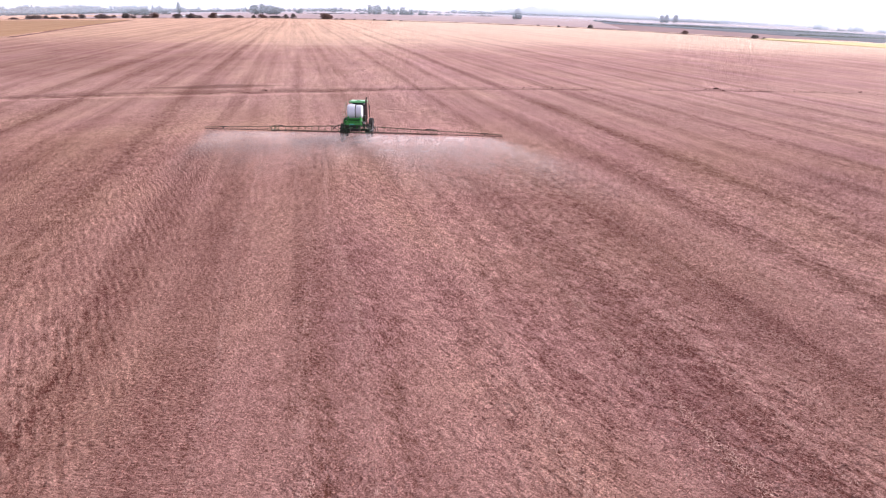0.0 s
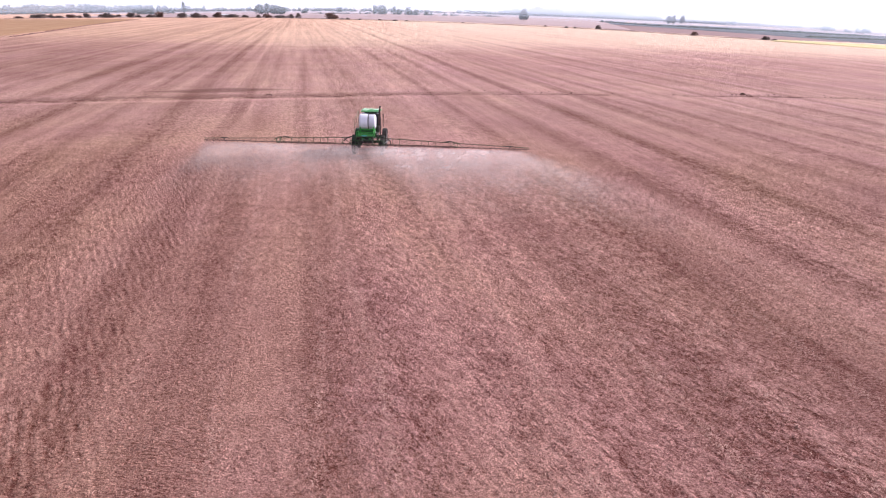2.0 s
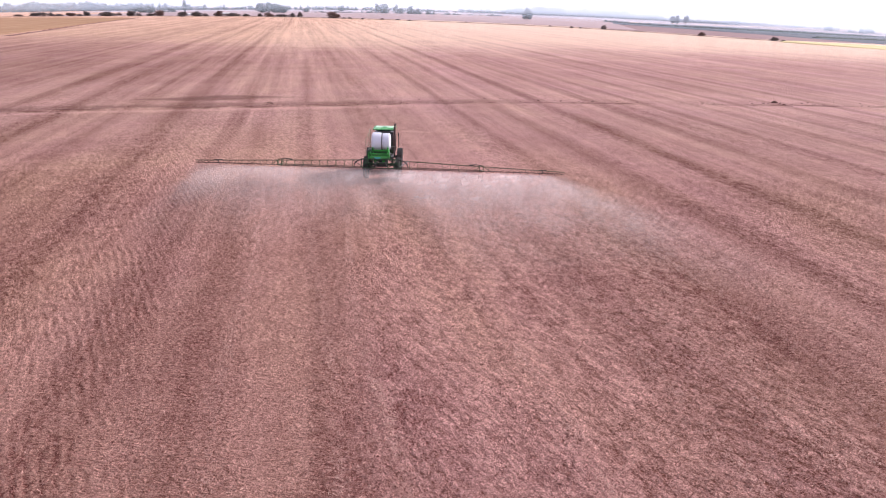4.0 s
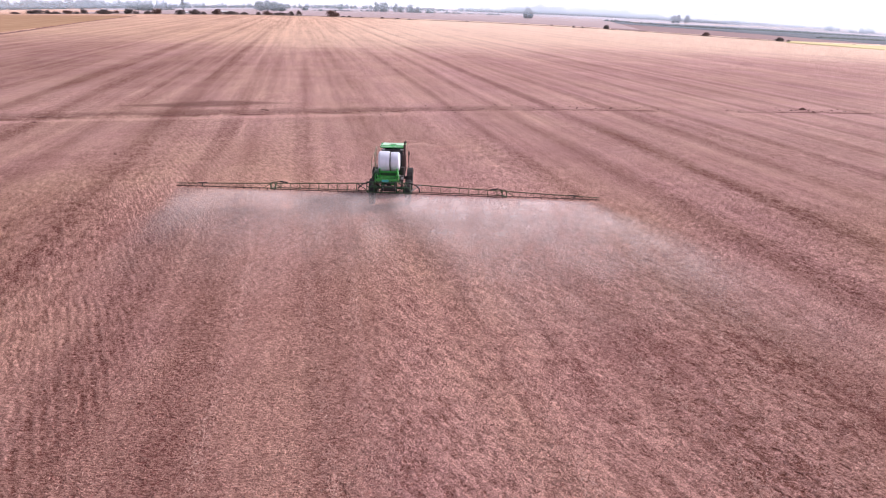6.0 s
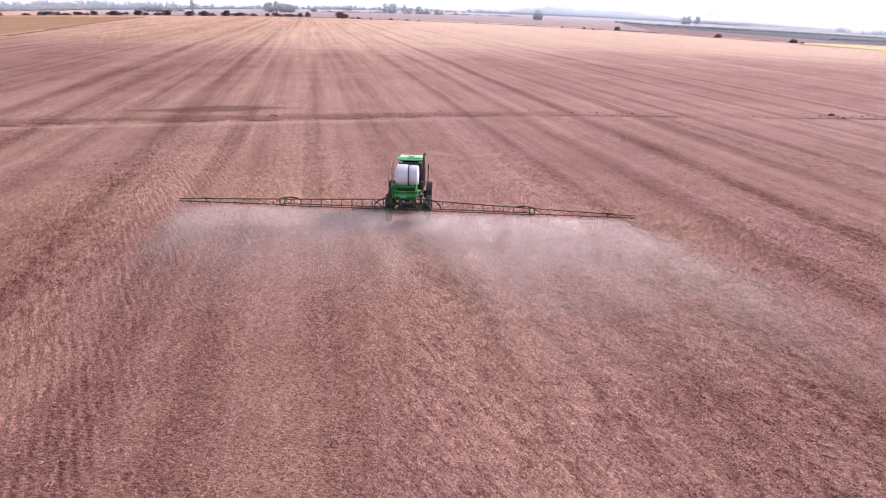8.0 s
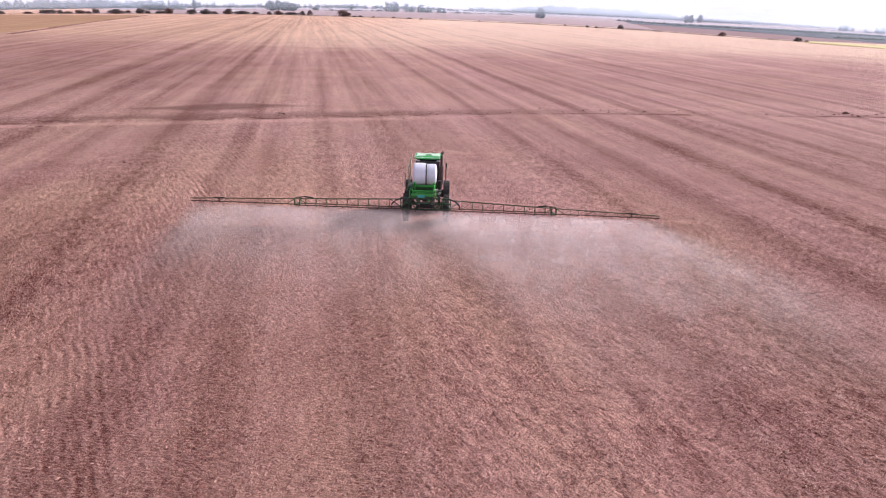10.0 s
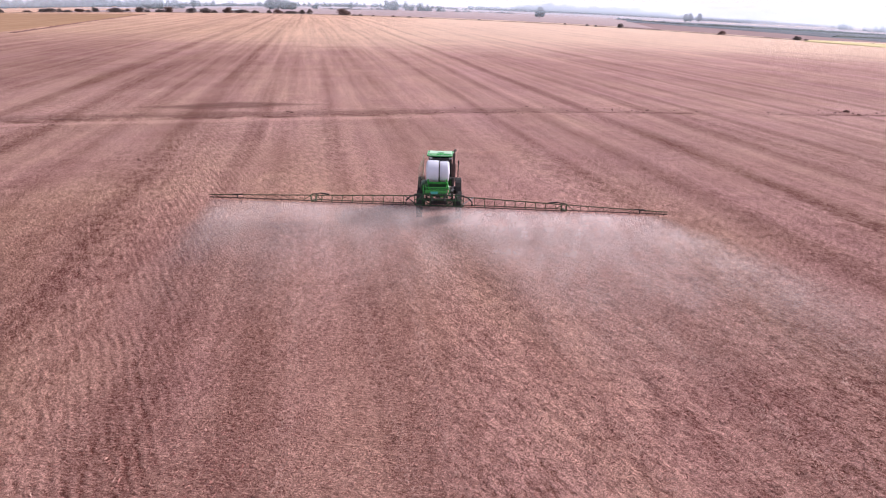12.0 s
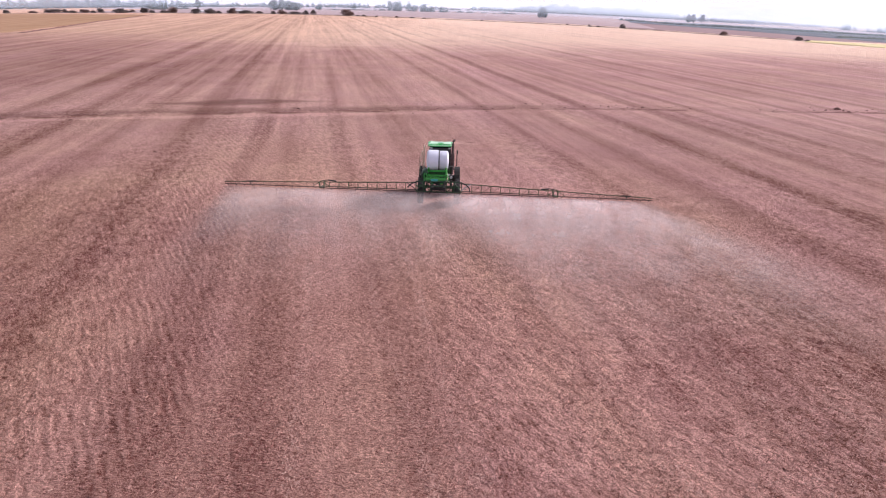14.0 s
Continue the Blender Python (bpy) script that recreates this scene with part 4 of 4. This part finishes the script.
    box(bm, P(x, 0.0, (low(x) + top(x)) / 2), (0.07, 0.10, top(x) - low(x) + 0.05), bevel=0.02)
    tube(bm, [P(x - 0.35, 0, top(x) + 0.05), P(x + 0.3, 0, top(x) + 0.03)], 0.03)
    tube(bm, [P(x - 0.2, 0, low(x)), P(x - 0.2, 0, low(x) - 0.32)], 0.02)
    part("tip_joint", bm, DARK_STEEL, wing, "dark tip joint with a drop leg")
    # inner lift arm and hose loop
    bm = bmesh.new()
    tube(bm, [P(1.3, -0.1, 1.75), P(1.75, -0.12, 1.62), P(2.0, -0.12, 1.38), P(2.02, -0.1, 1.12)], 0.045)
    part("hose_loop", bm, BLACK, wing, "black hose loop")
    bm = bmesh.new()
    tube(bm, [P(1.45, -0.14, 1.2), P(2.1, -0.1, 1.66)], 0.03)
    part("lift_cylinder", bm, GREY if side > 0 else DARK_STEEL, wing, "bright steel lift cylinder" if side > 0 else "dark steel lift cylinder")
    # nozzle bodies, one by one
    bm = bmesh.new()
    tube(bm, [(0, 0, 0.03), (0, 0, -0.03), (0, 0, -0.065)], 0.020, 6)
    box(bm, (0, 0, -0.01), (0.04, 0.08, 0.04), bevel=0)
    first = None
    x = 1.8
    while x < end:
        if first is None:
            first = part("nozzle", bm, BLACK, wing)
            ob = first
        else:
            ob = new("nozzle", first.data)
            ob.parent = wing
        ob.matrix_basis = pose(side * x, -0.19 if x < hinge else -0.03, low(x) - 0.03)
        x += 0.52


def build_rack(sp):
    bm = bmesh.new()
    for z in (1.06, 1.42, 1.74):
        tube(bm, [(-1.5, 0.0, z), (1.5, 0.0, z - 0.02)], 0.034)
    for x in (-1.48, -0.98, -0.5, 0.5, 0.98, 1.48):
        tube(bm, [(x, 0.0, 1.04), (x, 0.0, 1.76)], 0.032)
    tube(bm, [(-1.48, 0, 1.06), (-0.98, 0, 1.74)], 0.028)
    tube(bm, [(1.48, 0, 1.06), (0.98, 0, 1.72)], 0.028)
    tube(bm, [(-0.5, 0, 1.06), (-0.98, 0, 1.42)], 0.028)
    tube(bm, [(0.5, 0, 1.06), (0.98, 0, 1.42)], 0.028)
    rack = part("centre_rack", bm, RACK_GREEN, sp, "dark green boom carrier frame")
    for x in (-0.55, 0.45):
        for z in (1.2, 1.62):
            bm = bmesh.new()
            box(bm, (x, 0.38, z), (0.08, 0.72, 0.08), (6, 0, 0), 0.015)
            part("lift_link", bm, DARK_STEEL, rack, "dark lift link")
    bm = bmesh.new()
    box(bm, (-0.05, 0.10, 1.30), (0.74, 0.16, 0.34), bevel=0.03)
    for k in range(6):
        tube(bm, [(-0.35 + 0.12 * k, 0.0, 1.30), (-0.35 + 0.12 * k, -0.08, 1.30), (-0.5 + 0.18 * k, -0.05, 1.06)], 0.018, 6)
    part("valve_block", bm, DARK_STEEL, rack, "dark valve block and hoses")
    bm = bmesh.new()
    tube(bm, [(-1.45, -0.06, 1.02), (1.45, -0.06, 1.0)], 0.025)
    pipe = part("spray_pipe", bm, RUST, rack, "brown spray pipe")
    for k in range(5):
        bm = bmesh.new()
        x = -1.2 + 0.6 * k
        tube(bm, [(x, -0.06, 1.01), (x, -0.06, 0.9)], 0.028, 6)
        part("nozzle", bm, BLACK, pipe)


sprayer = thing("crop_sprayer", "green self-propelled crop sprayer with white tank and wide boom, on stubble", "crop sprayer")
build_body(sprayer)
build_rack(sprayer)
build_wing(sprayer, -1)
build_wing(sprayer, 1)


# ---- the spray behind the boom ----
def build_mist():
    """Falling curtains of spray that trail off behind the nozzles and drift to one side on the wind."""
    bm = bmesh.new()
    uv = bm.loops.layers.uv.new("UVMap")
    nu, nv = 90, 26
    for layer, (trail, lift) in enumerate(((4.6, 0.2), (8.0, 0.45), (13.0, 0.7), (19.0, 0.9))):
        grid = []
        for i in range(nu + 1):
            u = i / nu
            x0 = -14.1 + 28.2 * u
            low = wing_line(-1 if x0 < 0 else 1, x0)[0] - 0.12
            reach = trail * (0.75 + 0.45 * max(0, u - 0.35)) * (1 + 0.25 * noise.noise((u * 9, layer * 3.1, 0)))
            drift = trail * (0.02 + 0.58 * u * u)
            row = []
            for j in range(nv + 1):
                v = j / nv
                x = x0 + drift * v + 0.3 * noise.noise((x0 * 0.5, v * 4, layer))
                y = -0.10 - 0.02 * layer - reach * v
                z = low * (1 - v) ** 1.6 + lift * math.sin(math.pi * v) ** 1.2 * 0.6 + 0.05 + 0.22 * v * noise.noise((x * 0.5, y * 0.5, layer * 7.0))
                row.append((bm.verts.new((x, y, max(z, 0.06 + 0.03 * layer) + land(x, y))), (u, v)))
            grid.append(row)
        for i in range(nu):
            for j in range(nv):
                q = (grid[i][j], grid[i + 1][j], grid[i + 1][j + 1], grid[i][j + 1])
                f = bm.faces.new([a for a, _ in q])
                f.smooth = True
                for loop, (_, c) in zip(f.loops, q):
                    loop[uv].uv = c
    mesh = bpy.data.meshes.new("spray_mist")
    bm.to_mesh(mesh)
    bm.free()
    tagged(link_mesh("spray_mist", mesh, DROPS), "fine white spray mist drifting down behind the boom", "spray mist", kind="stuff")


build_mist()


# ---- hedge, trees and far distance ----
def leaf_clump(rng, centres, radii, count, size):
    """Corners of many small leaves round several centres."""
    out = []
    for (cx, cy, cz), (rx, ry, rz) in zip(centres, radii):
        d = rng.normal(size=(count, 3))
        d /= np.linalg.norm(d, axis=1)[:, None]
        d *= rng.uniform(0.35, 1.0, (count, 1)) ** 0.5
        c = d * (rx, ry, rz) + (cx, cy, cz)
        a = rng.normal(size=(count, 3))
        a /= np.linalg.norm(a, axis=1)[:, None]
        b = np.cross(a, rng.normal(size=(count, 3)))
        b /= np.linalg.norm(b, axis=1)[:, None]
        s = size * rng.uniform(0.6, 1.4, (count, 1))
        out.append(np.stack([c - a * s, c - b * s * 0.6, c + a * s, c + b * s * 0.6], 1))
    return np.concatenate(out)


def crown_shape(rng, wide, high, trunk, clumps):
    centres = [(0, 0, trunk + (high - trunk) * 0.46), (-wide * 0.22, 0, trunk + (high - trunk) * 0.34), (wide * 0.24, 0, trunk + (high - trunk) * 0.36)]
    radii = [(wide * 0.36, wide * 0.3, (high - trunk) * 0.46), (wide * 0.27, wide * 0.24, (high - trunk) * 0.36), (wide * 0.26, wide * 0.24, (high - trunk) * 0.36)]
    for k in range(clumps):
        q = rng.uniform(0, 1)
        z = trunk + (high - trunk) * (0.12 + 0.76 * q)
        spread = wide * 0.5 * (0.95 - 0.55 * q ** 2) * 0.75
        t = rng.uniform(0, 2 * math.pi)
        r = spread * rng.uniform(0.1, 1.0)
        centres.append((r * math.cos(t), 0.7 * r * math.sin(t), z))
        k2 = rng.uniform(0.55, 1.0)
        radii.append((wide * 0.30 * k2, wide * 0.26 * k2, (high - trunk) * 0.30 * k2))
    return centres, radii


def build_plant(name, seed, x, y, wide, high, leaf, label, category, group, clumps, trunk_share):
    rng = np.random.default_rng(seed)
    root = thing(name, label, category, (x, y, land(x, y) - 0.1), group)
    trunk = high * trunk_share
    centres, radii = crown_shape(rng, wide, high, trunk, clumps)
    bm = bmesh.new()
    r = 0.05 + 0.018 * high
    stems = 1 if trunk_share > 0.12 else 3
    for k in range(stems):
        off = (k - (stems - 1) / 2) * wide * 0.2
        tube(bm, [(off, 0, -0.1), (off * 1.1, 0.05 * r, trunk + 0.1), (off * 1.4 + r, r, high * 0.6)], r, 7)
        for c in centres[k::stems][:4]:
            tube(bm, [(off * 1.1, 0, trunk + 0.05), (off * 0.5 + c[0] * 0.5, c[1] * 0.5, (trunk + c[2]) / 2), c], r * 0.45, 5)
    part("trunk", bm, BARK, root)
    mesh = quads_mesh("crown", leaf_clump(rng, centres, radii, 90, max(0.16, 0.045 * high + 0.02 * wide)))
    link_mesh("crown", mesh, leaf, root)
    return root


# x, y, width, height
HEDGE = [(-693, 1002, 9, 5.5), (-661, 1016, 12.4, 3.1), (-601, 974, 24, 5.9), (-574, 955, 6.7, 6.7), (-555, 942, 13, 3.7), (-527, 924, 12, 6.4), (-508, 911, 8, 3.6),
         (-505, 925, 8.5, 8.5), (-453, 878, 18.7, 6.8), (-450, 905, 7.6, 4.7), (-420, 880, 11.3, 7.0), (-405, 868, 7, 4.3), (-377, 841, 9, 4.8),
         (-364, 837, 11, 7.9), (-312, 779, 11.6, 6.5), (-293, 776, 13, 6.5), (-282, 775, 6, 3.8)]
HEDGE_TWO = [(-265, 772, 10, 7.1), (-249, 772, 16, 4.2), (-231, 768, 8.4, 3.5), (-206, 737, 5.3, 4), (-196, 739, 9.3, 4.7), (-180, 735, 15, 3.3),
             (-163, 712, 6.4, 5.1), (-155, 716, 6.4, 5.8), (-110, 671, 11.9, 7.2), (-97, 655, 4, 2), (-90, 652, 3.5, 2.3), (-75, 634, 2.8, 1.3)]
EDGE = [(-54, 624, 3.3, 1.7), (-38, 613, 4.3, 1.4), (-26, 599, 3.2, 1.2), (28, 572, 3, 1.1), (100, 539, 2.2, 1.2), (113, 509, 2.8, 1.9), (120, 508, 1.9, 1.4),
        (140, 509, 4.6, 3.5), (200, 452, 4.8, 3.4), (248, 438, 5.6, 3.4), (257, 443, 3.6, 1.3)]
for k, (x, y, w, h) in enumerate(HEDGE + HEDGE_TWO + EDGE):
    label = "dark leafy shrub on the field edge" if h < 4 else "dark round bush in the field-edge hedge"
    if k % 4 == 1:
        label = label.replace("dark", "reddish-brown")
    build_plant("bush", 100 + k, x, y, w * 1.3, h * 0.9, LEAF_RED if k % 4 == 1 else LEAF, label, "bush", "hedge bushes", 6 if w < 9 else 11, 0.05)
TREES = [(-294, 1072, 20, 15.5), (-281, 1078, 19, 17), (-268, 1070, 19, 15), (-256, 1075, 16, 12.5), (-240, 1176, 11, 10), (-205, 1380, 11, 13),
         (-520, 1340, 10, 22), (111, 786, 12.5, 14.5), (449, 1239, 13, 14), (459, 1245, 10, 15), (492, 1290, 12, 15.5)]
for k, (x, y, w, h) in enumerate(TREES):
    build_plant("tree", 300 + k, x, y, w, h, WOOD_LEAF, "hazy blue-green tree standing in open fields", "tree", "field trees", 14, 0.16)


def build_woods(name, spots, seed, label, mat):
    """Far woods: crowns side by side, too far to tell the trees apart. spots: x, y, half width, height."""
    rng = np.random.default_rng(seed)
    sets = []
    for x, y, half, high in spots:
        count = max(4, int(half / 1.9))
        for k in range(count):
            px = x + rng.uniform(-half, half)
            py = y + rng.uniform(-25, 25)
            hh = high * rng.uniform(0.5, 1.08)
            w = max(hh * rng.uniform(0.6, 1.1), rng.uniform(7, 11) if high < 11 else 0)
            base = land(px, py) - 0.5
            centres, radii = crown_shape(rng, w, hh, hh * 0.05, 6)
            sets.append(leaf_clump(rng, [(a + px, b + py, c + base) for a, b, c in centres], radii, 46, 0.062 * hh))
    mesh = quads_mesh(name, np.concatenate(sets))
    tagged(link_mesh(name, mesh, mat), label, "far woods", kind="stuff")


build_woods("far_woods", [(-588, 1300, 26, 14), (-548, 1310, 12, 10), (-97, 1202, 18, 17), (-61, 1180, 13, 15), (-30, 1160, 14, 10.5), (5, 1180, 30, 5), (-170, 1220, 60, 4.5), (60, 1200, 60, 4)], 51, "blue-grey clumps of woodland in haze", WOOD_LEAF)
build_woods("far_treeline", [(-1500, 2300, 160, 30), (-1290, 2240, 150, 27), (-1040, 2080, 100, 24), (-930, 2140, 60, 22), (-760, 1980, 60, 16), (-640, 2100, 80, 13),
                             (-420, 2200, 170, 13), (-140, 2300, 130, 11), (-1250, 2050, 320, 13), (-700, 1950, 260, 8), (-250, 1950, 260, 7)], 52, "long hazy treeline on the horizon", WOOD_LEAF)
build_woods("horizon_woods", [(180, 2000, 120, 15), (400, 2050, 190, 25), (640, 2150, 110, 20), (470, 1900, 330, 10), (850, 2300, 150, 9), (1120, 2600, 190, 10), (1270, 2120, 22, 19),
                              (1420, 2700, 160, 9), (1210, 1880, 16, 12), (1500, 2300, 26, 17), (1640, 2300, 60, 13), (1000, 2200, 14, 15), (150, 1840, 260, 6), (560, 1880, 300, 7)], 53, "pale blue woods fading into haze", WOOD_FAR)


def build_shed(x, y, long, high, turn):
    root = thing("farm_shed", "low white farm shed behind the hedge", "shed", (x, y, land(x, y) - 0.05), "farm sheds")
    root.matrix_basis = pose(x, y, land(x, y) - 0.05, 0, 0, turn)
    bm = bmesh.new()
    box(bm, (0, 0, high * 0.35), (long, 7, high * 0.7), bevel=0)
    part("wall", bm, WHITE, root)
    bm = bmesh.new()
    ring = [(-3.7, high * 0.68), (-3.7, high * 0.74), (0, high * 1.04), (3.7, high * 0.74), (3.7, high * 0.68), (0, high * 0.98)]
    a = [bm.verts.new((-long / 2 - 0.3, p, q)) for p, q in ring]
    b = [bm.verts.new((long / 2 + 0.3, p, q)) for p, q in ring]
    for j in range(6):
        bm.faces.new((a[j], a[(j + 1) % 6], b[(j + 1) % 6], b[j]))
    bm.faces.new(a)
    bm.faces.new(b[::-1])
    part("roof", bm, WHITE, root)


build_shed(-336, 871, 26, 2.4, -22)
build_shed(-296, 905, 26, 2.8, -22)


def build_pole(x, y, high):
    root = thing("utility_pole", "thin dark utility pole behind the hedge", "utility pole", (x, y, land(x, y) - 0.1))
    bm = bmesh.new()
    tube(bm, [(0, 0, 0), (0, 0, high)], 0.16, 8)
    part("post", bm, BARK, root)
    bm = bmesh.new()
    box(bm, (0, 0.2, high - 0.8), (2.4, 0.16, 0.18), bevel=0.02)
    part("crossarm", bm, BARK, root)


build_pole(-412, 880, 9.5)


def build_veil(name, line, mat, label):
    """A standing see-through sheet, added in place of haze, along a line of points on the land."""
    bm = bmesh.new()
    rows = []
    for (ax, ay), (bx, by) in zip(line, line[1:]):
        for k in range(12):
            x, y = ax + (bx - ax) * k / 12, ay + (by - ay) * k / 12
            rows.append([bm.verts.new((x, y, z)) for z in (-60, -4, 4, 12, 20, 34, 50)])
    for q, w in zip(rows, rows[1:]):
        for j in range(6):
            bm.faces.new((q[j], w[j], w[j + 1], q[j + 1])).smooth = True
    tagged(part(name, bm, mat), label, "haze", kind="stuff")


build_veil("haze", [(-1900, 1500), (-1100, 1250), (-700, 1062), (-380, 912), (-150, 800), (60, 712), (260, 690), (600, 760), (1100, 960), (2000, 1200)], VEIL_NEAR, "thin bright veil sheet standing in for haze over the fields")
build_veil("haze", [(-2600, 1200), (-1700, 1560), (-900, 1760), (0, 1840), (900, 1760), (1700, 1560), (2600, 1200)], VEIL_FAR, "thicker bright veil sheet standing in for haze towards the horizon")
